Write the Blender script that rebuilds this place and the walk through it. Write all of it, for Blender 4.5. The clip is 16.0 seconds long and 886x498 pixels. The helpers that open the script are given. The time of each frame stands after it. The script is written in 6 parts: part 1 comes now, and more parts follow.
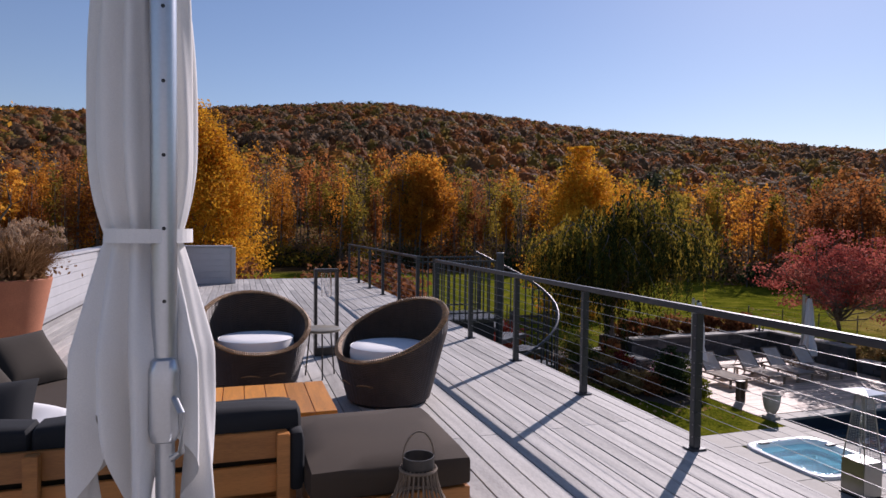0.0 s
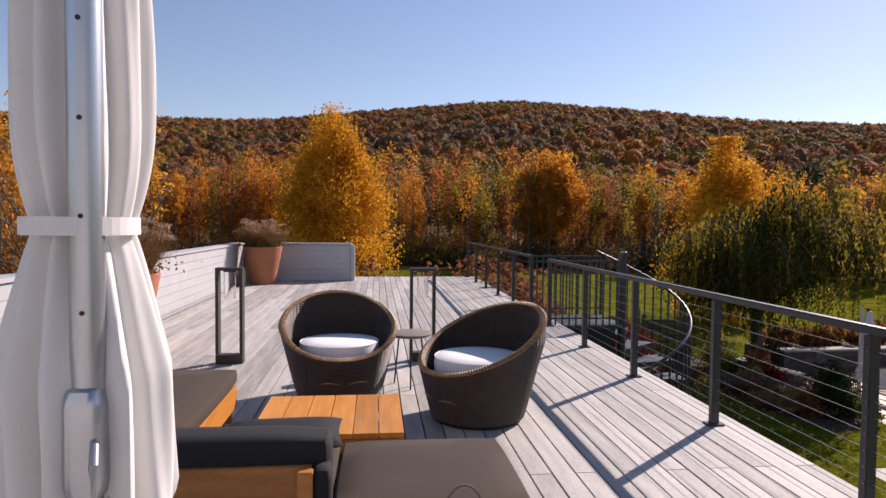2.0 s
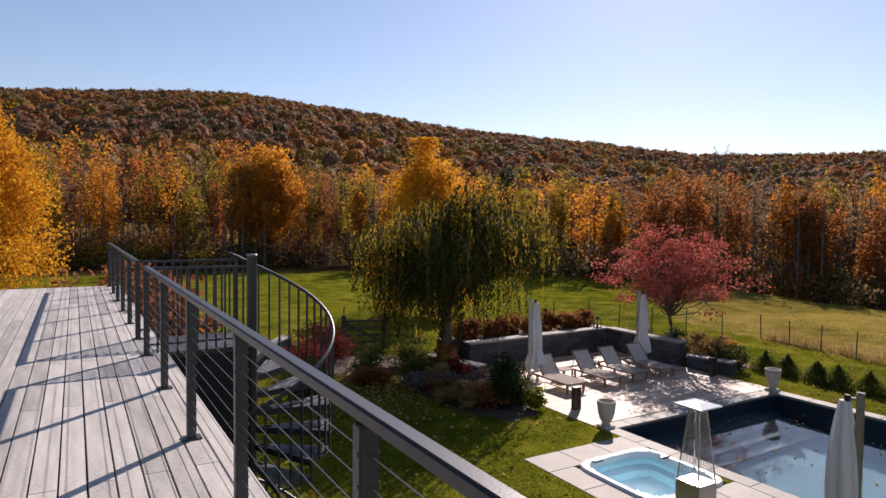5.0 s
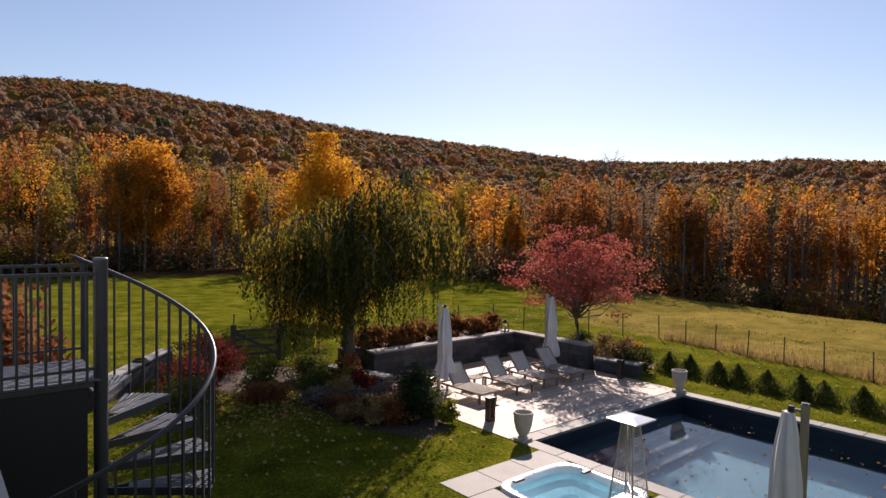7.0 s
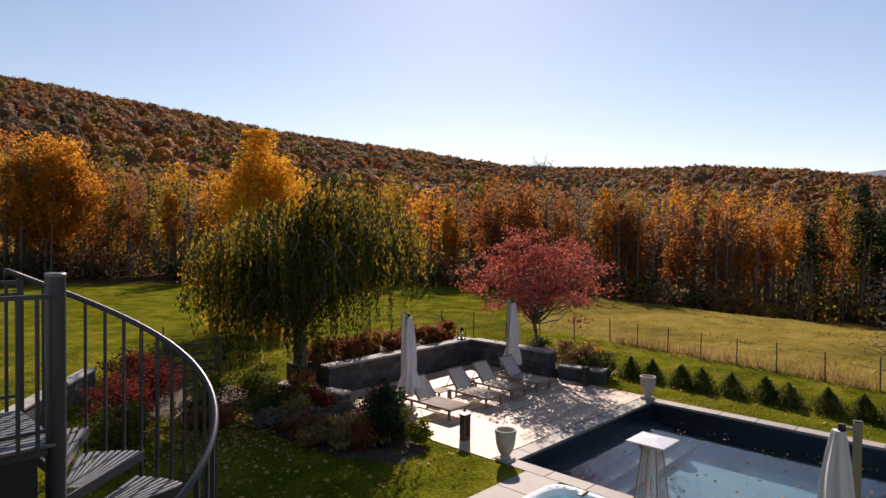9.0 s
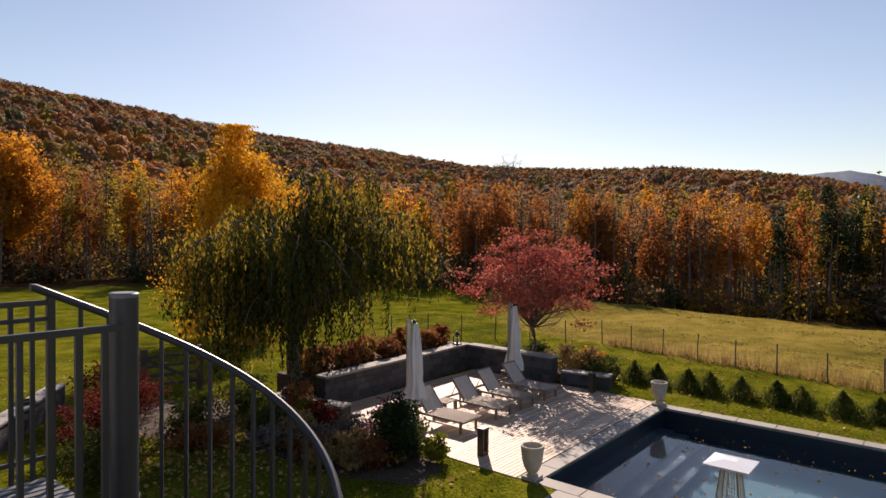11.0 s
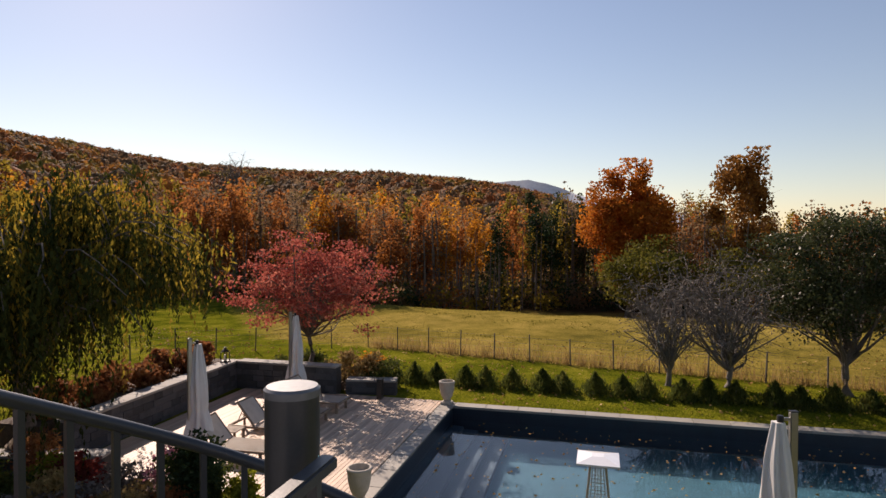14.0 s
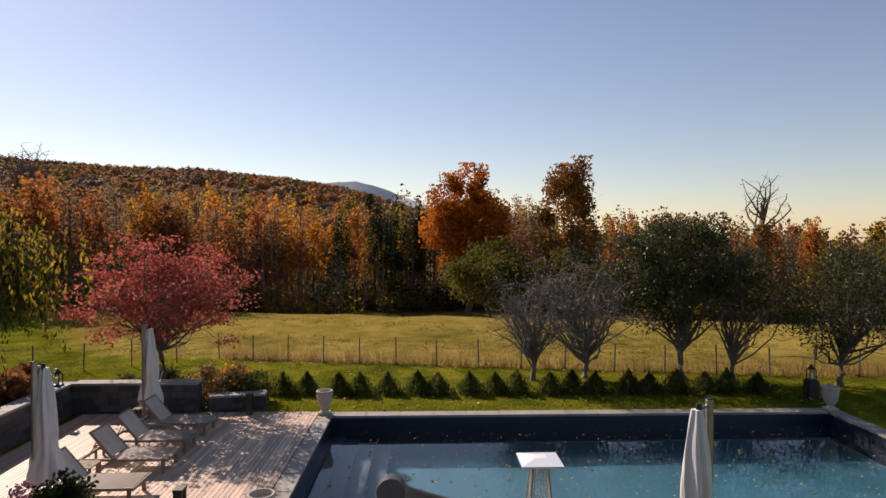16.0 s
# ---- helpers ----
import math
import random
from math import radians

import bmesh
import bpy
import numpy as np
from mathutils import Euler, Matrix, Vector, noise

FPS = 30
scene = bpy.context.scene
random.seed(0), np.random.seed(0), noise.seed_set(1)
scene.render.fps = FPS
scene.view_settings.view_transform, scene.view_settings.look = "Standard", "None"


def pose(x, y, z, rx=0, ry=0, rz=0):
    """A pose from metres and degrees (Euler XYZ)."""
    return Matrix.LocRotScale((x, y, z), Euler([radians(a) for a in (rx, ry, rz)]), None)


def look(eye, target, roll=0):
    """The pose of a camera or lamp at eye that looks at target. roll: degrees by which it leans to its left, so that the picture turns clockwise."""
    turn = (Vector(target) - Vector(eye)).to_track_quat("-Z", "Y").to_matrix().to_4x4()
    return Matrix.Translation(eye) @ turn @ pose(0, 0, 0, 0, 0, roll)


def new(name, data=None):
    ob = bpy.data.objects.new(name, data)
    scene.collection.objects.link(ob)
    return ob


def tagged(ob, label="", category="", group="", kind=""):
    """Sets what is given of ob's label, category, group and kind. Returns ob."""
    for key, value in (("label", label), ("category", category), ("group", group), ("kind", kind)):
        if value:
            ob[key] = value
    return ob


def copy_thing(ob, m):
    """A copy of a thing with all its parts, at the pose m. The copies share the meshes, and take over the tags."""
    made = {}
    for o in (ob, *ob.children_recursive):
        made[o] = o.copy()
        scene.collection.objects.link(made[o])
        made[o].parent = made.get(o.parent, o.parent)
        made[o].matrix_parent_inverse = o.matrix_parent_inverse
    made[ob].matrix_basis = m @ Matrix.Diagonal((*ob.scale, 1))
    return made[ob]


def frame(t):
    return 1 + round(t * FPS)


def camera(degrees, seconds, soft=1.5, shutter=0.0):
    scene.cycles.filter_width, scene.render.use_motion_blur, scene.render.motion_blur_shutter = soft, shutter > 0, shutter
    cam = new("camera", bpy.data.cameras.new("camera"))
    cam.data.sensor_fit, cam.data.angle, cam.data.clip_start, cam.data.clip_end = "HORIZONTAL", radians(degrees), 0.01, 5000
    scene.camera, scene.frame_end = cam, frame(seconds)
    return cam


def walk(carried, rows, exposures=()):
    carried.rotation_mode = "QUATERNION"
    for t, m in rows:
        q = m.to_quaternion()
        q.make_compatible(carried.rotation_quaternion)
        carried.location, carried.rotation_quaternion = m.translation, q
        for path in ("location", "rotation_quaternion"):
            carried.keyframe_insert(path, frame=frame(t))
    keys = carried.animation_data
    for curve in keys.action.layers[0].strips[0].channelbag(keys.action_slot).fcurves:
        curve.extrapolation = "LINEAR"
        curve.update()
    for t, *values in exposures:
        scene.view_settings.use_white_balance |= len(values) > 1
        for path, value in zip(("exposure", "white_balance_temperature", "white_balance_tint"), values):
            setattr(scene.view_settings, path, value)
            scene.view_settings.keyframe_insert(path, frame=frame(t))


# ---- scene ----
cam = camera(70.8, 16.0)
ROWS = [
    (0.0, 0.072, -0.051, 1.549, 87.92, -0.67, -18.05),
    (0.5, 0.119, 0.008, 1.529, 87.90, -0.65, -12.57),
    (1.0, 0.195, 0.144, 1.515, 87.84, -0.60, -8.69),
    (1.5, 0.333, 0.366, 1.526, 87.72, -0.54, -6.67),
    (2.0, 0.542, 0.540, 1.522, 87.66, -0.54, -6.05),
    (2.5, 0.821, 0.702, 1.547, 87.57, -0.43, -6.41),
    (3.0, 1.125, 0.852, 1.554, 87.47, -0.39, -9.32),
    (3.5, 1.417, 1.039, 1.566, 87.55, -0.43, -14.48),
    (4.0, 1.764, 1.318, 1.555, 87.61, -0.53, -20.45),
    (4.5, 2.097, 1.631, 1.525, 87.68, -0.51, -25.72),
    (5.0, 2.436, 1.959, 1.506, 87.74, -0.61, -30.58),
    (7.5, 3.060, 3.733, 1.428, 88.16, -0.91, -41.94),
    (8.0, 3.057, 4.171, 1.430, 88.26, -0.92, -44.33),
    (8.5, 3.069, 4.655, 1.418, 88.40, -0.80, -46.03),
    (11.0, 3.047, 6.856, 1.401, 88.56, -0.63, -50.51),
    (11.5, 3.017, 7.263, 1.402, 88.58, -0.63, -53.33),
    (12.0, 3.006, 7.630, 1.408, 88.63, -0.60, -56.99),
    (12.5, 3.035, 7.981, 1.423, 88.66, -0.52, -61.17),
    (13.0, 3.005, 8.357, 1.428, 88.78, -0.27, -65.75),
    (13.5, 2.992, 8.738, 1.434, 88.84, -0.22, -70.76),
    (14.0, 3.037, 9.138, 1.453, 88.86, -0.11, -75.82),
    (14.5, 3.057, 9.547, 1.440, 88.95, -0.04, -80.42),
    (15.0, 3.180, 9.925, 1.439, 88.95, 0.03, -84.92),
    (15.5, 3.279, 10.322, 1.441, 89.03, 0.04, -88.71),
    (16.0, 3.298, 10.765, 1.468, 89.01, 0.05, -91.62),
]
walk(cam, [(t, pose(*place)) for t, *place in ROWS],
     [(0.0, 0.02, 6100, 26), (0.8, 0.2, 6350, 26), (1.6, 0.39, 6650, 26), (3.5, 0.44, 6700, 25), (5.0, 0.41, 6700, 24), (11.0, 0.40, 7400, 24), (13.5, 0.38, 7500, 24), (16.0, 0.33, 7200, 25)])
G = -3.8          # level of the lawn and the pool terrace under the deck
RAIL_X = 3.12

# ---- world and sun ----
SUN_AZ, SUN_EL = math.atan2(0.652, 0.758), radians(32.3)
world = bpy.data.worlds.new("sky")
scene.world = world
world.use_nodes = True
wn = world.node_tree.nodes
sky = wn.new("ShaderNodeTexSky")
sky.sky_type = 'NISHITA'
sky.sun_disc = False
sky.sun_elevation = SUN_EL
sky.sun_rotation = math.pi / 2 - SUN_AZ
sky.altitude, sky.air_density, sky.dust_density, sky.ozone_density = 300, 1.15, 0.22, 2.2
wn["Background"].inputs["Strength"].default_value = 0.088
world.node_tree.links.new(sky.outputs[0], wn["Background"].inputs["Color"])
sun_data = bpy.data.lights.new("sun", 'SUN')
sun_data.energy, sun_data.angle, sun_data.color = 5.0, radians(0.53), (1.0, 0.93, 0.83)
sun = new("sun", sun_data)
sun_dir = Vector((math.cos(SUN_AZ) * math.cos(SUN_EL), math.sin(SUN_AZ) * math.cos(SUN_EL), math.sin(SUN_EL)))
sun.matrix_world = look(sun_dir * 60, (0, 0, 0))


# ---- materials ----
def mat(name, color, rough=0.6, metal=0.0, vary=0.25, scale=6.0, fine=60.0, bump=0.15, island=0.0, obrand=0.0,
        stretch=(1, 1, 1), color2=None, spec=0.5, coord="Object", depth=0.01):
    """A surface: base colour broken up at two scales, with relief; pieces may differ in tone."""
    m = bpy.data.materials.new(name)
    m.use_nodes = True
    n, l = m.node_tree.nodes, m.node_tree.links
    b = n["Principled BSDF"]
    b.inputs["Roughness"].default_value, b.inputs["Metallic"].default_value = rough, metal
    b.inputs["Specular IOR Level"].default_value = spec
    co = n.new("ShaderNodeTexCoord")
    mp = n.new("ShaderNodeMapping")
    mp.inputs["Scale"].default_value = stretch
    l.new(co.outputs[coord], mp.inputs["Vector"])
    big, small = n.new("ShaderNodeTexNoise"), n.new("ShaderNodeTexNoise")
    big.inputs["Scale"].default_value, big.inputs["Detail"].default_value = scale, 5
    small.inputs["Scale"].default_value, small.inputs["Detail"].default_value = fine, 4
    for t in (big, small):
        l.new(mp.outputs["Vector"], t.inputs["Vector"])
    ramp = n.new("ShaderNodeValToRGB")
    c2 = color2 or tuple(c * (1 - vary) for c in color)
    c1 = color if color2 else tuple(min(1, c * (1 + vary * 0.6)) for c in color)
    ramp.color_ramp.elements[0].color, ramp.color_ramp.elements[1].color = (*c2, 1), (*c1, 1)
    ramp.color_ramp.elements[0].position, ramp.color_ramp.elements[1].position = 0.32, 0.68
    mixf = n.new("ShaderNodeMath")
    mixf.operation = 'MULTIPLY_ADD'
    mixf.inputs[1].default_value, mixf.inputs[2].default_value = 0.45, 0.0
    l.new(small.outputs["Fac"], mixf.inputs[0])
    add = n.new("ShaderNodeMath")
    add.operation = 'MULTIPLY_ADD'
    add.inputs[1].default_value = 0.55
    l.new(big.outputs["Fac"], add.inputs[0])
    l.new(mixf.outputs[0], add.inputs[2])
    last = add
    for amount, node, out in ((island, "ShaderNodeNewGeometry", "Random Per Island"), (obrand, "ShaderNodeObjectInfo", "Random")):
        if amount:
            g = n.new(node)
            k = n.new("ShaderNodeMath")
            k.operation = 'MULTIPLY_ADD'
            k.inputs[1].default_value, k.inputs[2].default_value = amount, -amount / 2
            l.new(g.outputs[out], k.inputs[0])
            s = n.new("ShaderNodeMath")
            s.operation = 'ADD'
            l.new(last.outputs[0], s.inputs[0])
            l.new(k.outputs[0], s.inputs[1])
            last = s
    l.new(last.outputs[0], ramp.inputs["Fac"])
    l.new(ramp.outputs["Color"], b.inputs["Base Color"])
    if bump:
        bp = n.new("ShaderNodeBump")
        bp.inputs["Strength"].default_value, bp.inputs["Distance"].default_value = bump, depth
        l.new(small.outputs["Fac"], bp.inputs["Height"])
        l.new(bp.outputs["Normal"], b.inputs["Normal"])
    return m


def leaf_mat(name, colors, through_light=0.5, scale=0.35, rough=0.75, each=0.45, patch=1.5):
    """Leaves: every leaf its own tone out of a few colours, patches of tone by place, and light let through."""
    m = bpy.data.materials.new(name)
    m.use_nodes = True
    n, l = m.node_tree.nodes, m.node_tree.links
    b, out = n["Principled BSDF"], n["Material Output"]
    b.inputs["Roughness"].default_value = rough
    b.inputs["Specular IOR Level"].default_value = 0.08
    g = n.new("ShaderNodeNewGeometry")
    noise_ = n.new("ShaderNodeTexNoise")
    noise_.inputs["Scale"].default_value, noise_.inputs["Detail"].default_value = scale, 3
    l.new(g.outputs["Position"], noise_.inputs["Vector"])
    k = n.new("ShaderNodeMath")
    k.operation = 'MULTIPLY_ADD'
    k.inputs[1].default_value = each
    l.new(g.outputs["Random Per Island"], k.inputs[0])
    sc = n.new("ShaderNodeMath")
    sc.operation = 'MULTIPLY_ADD'
    sc.inputs[1].default_value, sc.inputs[2].default_value = patch, 0.5 - 0.5 * patch - 0.5 * each
    l.new(noise_.outputs["Fac"], sc.inputs[0])
    l.new(sc.outputs[0], k.inputs[2])
    ramp = n.new("ShaderNodeValToRGB")
    el = ramp.color_ramp.elements
    while len(el) < len(colors):
        el.new(0.5)
    for i, c in enumerate(colors):
        el[i].position = i / max(1, len(colors) - 1)
        el[i].color = (*c, 1)
    l.new(k.outputs[0], ramp.inputs["Fac"])
    l.new(ramp.outputs["Color"], b.inputs["Base Color"])
    tr = n.new("ShaderNodeBsdfTranslucent")
    l.new(ramp.outputs["Color"], tr.inputs["Color"])
    mx = n.new("ShaderNodeMixShader")
    mx.inputs["Fac"].default_value = through_light
    l.new(b.outputs[0], mx.inputs[1])
    l.new(tr.outputs[0], mx.inputs[2])
    l.new(mx.outputs[0], out.inputs["Surface"])
    return m


def glass_mat(name, color, rough=0.0, ior=1.33, bump=0.0, bump_scale=3.0):
    m = bpy.data.materials.new(name)
    m.use_nodes = True
    n, l = m.node_tree.nodes, m.node_tree.links
    b = n["Principled BSDF"]
    b.inputs["Base Color"].default_value = (*color, 1)
    b.inputs["Roughness"].default_value = rough
    b.inputs["IOR"].default_value = ior
    b.inputs["Transmission Weight"].default_value = 1.0
    if bump:
        co, nz, bp = n.new("ShaderNodeTexCoord"), n.new("ShaderNodeTexNoise"), n.new("ShaderNodeBump")
        nz.inputs["Scale"].default_value, nz.inputs["Detail"].default_value = bump_scale, 2
        bp.inputs["Strength"].default_value, bp.inputs["Distance"].default_value = bump, 0.02
        l.new(co.outputs["Object"], nz.inputs["Vector"])
        l.new(nz.outputs["Fac"], bp.inputs["Height"])
        l.new(bp.outputs["Normal"], b.inputs["Normal"])
    return m


M_deck = mat("weathered_deck_wood", (0.45, 0.425, 0.385), 0.7, vary=0.45, scale=2.2, fine=40, bump=0.35, obrand=0.22, stretch=(5, 0.6, 5), depth=0.004)
M_deckframe = mat("dark_deck_joists", (0.05, 0.045, 0.04), 0.9)
M_wall = mat("pale_grey_siding_paint", (0.44, 0.44, 0.445), 0.6, vary=0.1, scale=2.5, fine=35, bump=0.12, obrand=0.12)
M_metal = mat("charcoal_painted_steel", (0.034, 0.038, 0.043), 0.38, metal=0.0, vary=0.2, scale=8, fine=140, bump=0.05)
M_cable = mat("stainless_cable", (0.24, 0.24, 0.24), 0.4, metal=1.0, vary=0.1, bump=0)
M_tread = mat("galvanised_grey_tread", (0.16, 0.165, 0.17), 0.45, metal=0.2, vary=0.2, bump=0.05)
M_teak = mat("oiled_teak", (0.40, 0.16, 0.036), 0.5, vary=0.35, scale=2.2, fine=26, bump=0.15, obrand=0.3, stretch=(1.0, 9, 9), depth=0.003)
M_teak_y = mat("oiled_teak_planks", (0.62, 0.245, 0.032), 0.42, vary=0.32, scale=2.2, fine=26, bump=0.12, obrand=0.18, stretch=(9, 1.0, 9), depth=0.003)
M_cushion = mat("dark_brown_canvas", (0.052, 0.035, 0.022), 0.95, vary=0.15, scale=4, fine=420, bump=0.3, depth=0.002)
M_cushion_dk = mat("black_canvas", (0.008, 0.009, 0.011), 0.9, vary=0.2, scale=4, fine=420, bump=0.3, depth=0.002)
M_pillow = mat("olive_brown_linen", (0.042, 0.033, 0.024), 0.95, vary=0.2, scale=5, fine=350, bump=0.3, depth=0.002)
M_wicker = mat("dark_brown_wicker", (0.085, 0.056, 0.037), 0.5, vary=0.35, scale=10, fine=130, bump=0.3, island=0.3, depth=0.004)
M_wicker_tan = mat("honey_wicker_edge", (0.40, 0.23, 0.10), 0.5, vary=0.35, scale=14, fine=130, bump=0.3, island=0.4)
M_white = mat("white_cushion_canvas", (0.82, 0.81, 0.79), 0.85, vary=0.06, scale=5, fine=300, bump=0.2, depth=0.002)
M_canvas = mat("off_white_umbrella_canvas", (0.72, 0.70, 0.665), 0.9, vary=0.1, scale=3, fine=240, bump=0.25, depth=0.002)
M_alu = mat("silver_aluminium", (0.52, 0.54, 0.56), 0.32, metal=0.85, vary=0.08, scale=4, fine=90, bump=0.03)
M_aluscr = mat("brushed_steel", (0.42, 0.41, 0.39), 0.35, metal=0.8, vary=0.1, bump=0.03)
M_black = mat("black_plastic", (0.012, 0.012, 0.013), 0.5, vary=0.2)
M_bronze = mat("dark_bronze_frame", (0.055, 0.048, 0.042), 0.5, metal=0.3, vary=0.2)
M_terra = mat("terracotta", (0.42, 0.155, 0.075), 0.8, vary=0.22, scale=3, fine=70, bump=0.2)
M_soil = mat("dark_soil", (0.03, 0.022, 0.016), 0.95, vary=0.4, scale=20)
M_bamboo = mat("grey_bamboo_weave", (0.17, 0.125, 0.085), 0.6, vary=0.3, scale=12, fine=90)
M_slate = mat("grey_slate_table_top", (0.27, 0.24, 0.18), 0.35, vary=0.3)
M_glass = glass_mat("clear_glass", (1, 1, 1), 0.0, 1.45)
M_wax = mat("ivory_wax", (0.75, 0.70, 0.58), 0.5, vary=0.05)
M_coping = mat("bluestone_coping", (0.28, 0.26, 0.222), 0.7, vary=0.25, scale=1.6, fine=45, bump=0.2, obrand=0.3)
M_terrace = mat("bleached_terrace_wood", (0.54, 0.385, 0.27), 0.6, vary=0.28, scale=2, fine=35, bump=0.3, obrand=0.4, stretch=(0.7, 9, 9), depth=0.004)
M_stone = mat("grey_wall_stone", (0.075, 0.074, 0.076), 0.9, vary=0.35, scale=5, fine=40, bump=0.5, obrand=0.6, depth=0.02)
M_cap = mat("pale_cap_stone", (0.32, 0.30, 0.27), 0.85, vary=0.2, scale=3, fine=40, bump=0.3, obrand=0.3)
M_urn = mat("cast_limestone", (0.46, 0.41, 0.34), 0.9, vary=0.2, scale=6, fine=80, bump=0.3)
M_liner = mat("navy_pool_liner", (0.012, 0.022, 0.035), 0.35, vary=0.3, scale=3, fine=30, bump=0.05)
M_poolfloor = mat("blue_pool_plaster", (0.008, 0.088, 0.135), 0.7, vary=0.25, scale=0.8, fine=12, bump=0.05)
M_poolstep = mat("pale_pool_steps", (0.036, 0.070, 0.10), 0.7, vary=0.2, scale=1.5, fine=12, bump=0.05)
M_water = glass_mat("pool_water", (0.80, 0.92, 0.95), 0.0, 1.33, 0.05, 5.0)
M_spawater = glass_mat("spa_water", (0.90, 0.98, 0.99), 0.0, 1.33, 0.3, 8.0)
M_spa = mat("white_acrylic_shell", (0.80, 0.82, 0.83), 0.2, vary=0.05, bump=0.02)
M_spain = mat("aqua_acrylic", (0.46, 0.72, 0.80), 0.25, vary=0.15, scale=5, bump=0.02)
M_mulch = mat("bark_mulch", (0.085, 0.055, 0.036), 0.95, vary=0.5, scale=9, fine=50, bump=0.8, depth=0.03)
M_bark = mat("grey_brown_bark", (0.15, 0.118, 0.09), 0.9, vary=0.4, scale=8, fine=40, bump=0.6, stretch=(3, 3, 0.6), depth=0.02)
M_paletwig = mat("pale_grey_apple_bark", (0.17, 0.148, 0.128), 0.9, vary=0.35, scale=8, fine=40, bump=0.5, stretch=(3, 3, 0.6), depth=0.02)
M_greywood = mat("weathered_grey_wood", (0.105, 0.09, 0.075), 0.85, vary=0.35, scale=6, fine=50, bump=0.3)
M_loungewood = mat("weathered_teak_lounger", (0.27, 0.20, 0.14), 0.75, vary=0.3, scale=4, fine=40, bump=0.2)
# near-black base colour stands for the shade under deck and landing
M_deckshade = mat("shade_under_deck", (0.014, 0.0145, 0.016), 0.7, vary=0.1)

L_gold = leaf_mat("golden_leaves", [(0.40, 0.17, 0.013), (0.66, 0.32, 0.022), (0.82, 0.46, 0.04)], 0.5, 0.5)
L_amber = leaf_mat("amber_leaves", [(0.27, 0.10, 0.015), (0.54, 0.22, 0.026), (0.70, 0.34, 0.04)], 0.6, 0.12)
L_rust = leaf_mat("rust_leaves", [(0.16, 0.068, 0.028), (0.34, 0.122, 0.034), (0.52, 0.195, 0.045)], 0.6, 0.12)
L_olive = leaf_mat("olive_leaves", [(0.10, 0.085, 0.016), (0.25, 0.18, 0.026), (0.44, 0.29, 0.036)], 0.6, 0.12)
L_brown = leaf_mat("brown_leaves", [(0.10, 0.07, 0.046), (0.19, 0.122, 0.068), (0.28, 0.175, 0.088)], 0.58, 0.12)
L_dark = leaf_mat("evergreen_needles", [(0.012, 0.025, 0.012), (0.03, 0.05, 0.02), (0.05, 0.07, 0.025)], 0.25, 0.3)
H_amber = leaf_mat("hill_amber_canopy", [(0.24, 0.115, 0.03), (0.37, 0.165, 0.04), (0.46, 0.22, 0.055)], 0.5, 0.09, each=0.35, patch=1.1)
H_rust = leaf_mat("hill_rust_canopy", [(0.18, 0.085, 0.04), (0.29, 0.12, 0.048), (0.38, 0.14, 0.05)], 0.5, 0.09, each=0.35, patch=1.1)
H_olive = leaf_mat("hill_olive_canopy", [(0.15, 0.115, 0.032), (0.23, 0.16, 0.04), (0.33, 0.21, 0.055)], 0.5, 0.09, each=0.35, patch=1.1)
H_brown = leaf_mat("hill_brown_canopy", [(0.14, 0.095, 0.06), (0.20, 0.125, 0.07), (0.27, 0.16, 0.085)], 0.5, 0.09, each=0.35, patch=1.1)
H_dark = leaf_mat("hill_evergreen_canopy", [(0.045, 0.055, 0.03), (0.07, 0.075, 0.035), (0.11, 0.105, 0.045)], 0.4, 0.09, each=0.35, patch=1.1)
L_orange = leaf_mat("orange_oak_leaves", [(0.24, 0.07, 0.015), (0.46, 0.14, 0.022), (0.60, 0.24, 0.03)], 0.5, 0.3)
L_bronze = leaf_mat("bronze_oak_leaves", [(0.11, 0.055, 0.02), (0.25, 0.11, 0.028), (0.42, 0.20, 0.04)], 0.5, 0.5)
L_red = leaf_mat("crimson_leaves", [(0.21, 0.04, 0.035), (0.45, 0.11, 0.08), (0.63, 0.25, 0.165)], 0.45, 0.8)
L_willow = leaf_mat("willow_leaves", [(0.016, 0.026, 0.008), (0.036, 0.046, 0.011), (0.10, 0.095, 0.018)], 0.26, 0.5)
L_green = leaf_mat("grey_green_leaves", [(0.024, 0.034, 0.013), (0.052, 0.064, 0.026), (0.105, 0.105, 0.042)], 0.3, 0.6, 0.4)
L_twig = leaf_mat("dry_twigs", [(0.10, 0.085, 0.07), (0.18, 0.145, 0.115), (0.25, 0.20, 0.16)], 0.1, 0.6)
L_shrub = leaf_mat("shrub_leaves", [(0.036, 0.054, 0.014), (0.085, 0.105, 0.024), (0.17, 0.155, 0.034)], 0.45, 1.5)
L_burg = leaf_mat("burgundy_leaves", [(0.07, 0.015, 0.012), (0.17, 0.03, 0.025), (0.26, 0.06, 0.03)], 0.45, 1.5)
L_hyd = leaf_mat("dried_hydrangea", [(0.14, 0.05, 0.025), (0.27, 0.10, 0.04), (0.36, 0.19, 0.07)], 0.4, 1.5)
L_grass = leaf_mat("dry_ornamental_grass", [(0.12, 0.06, 0.026), (0.26, 0.14, 0.062), (0.40, 0.25, 0.125)], 0.45, 6)
L_plume = leaf_mat("pale_grass_plumes", [(0.30, 0.19, 0.105), (0.44, 0.30, 0.19), (0.57, 0.43, 0.30)], 0.45, 6)
L_tan = leaf_mat("straw_grass", [(0.20, 0.13, 0.05), (0.34, 0.23, 0.09), (0.45, 0.31, 0.12)], 0.45, 1.5)
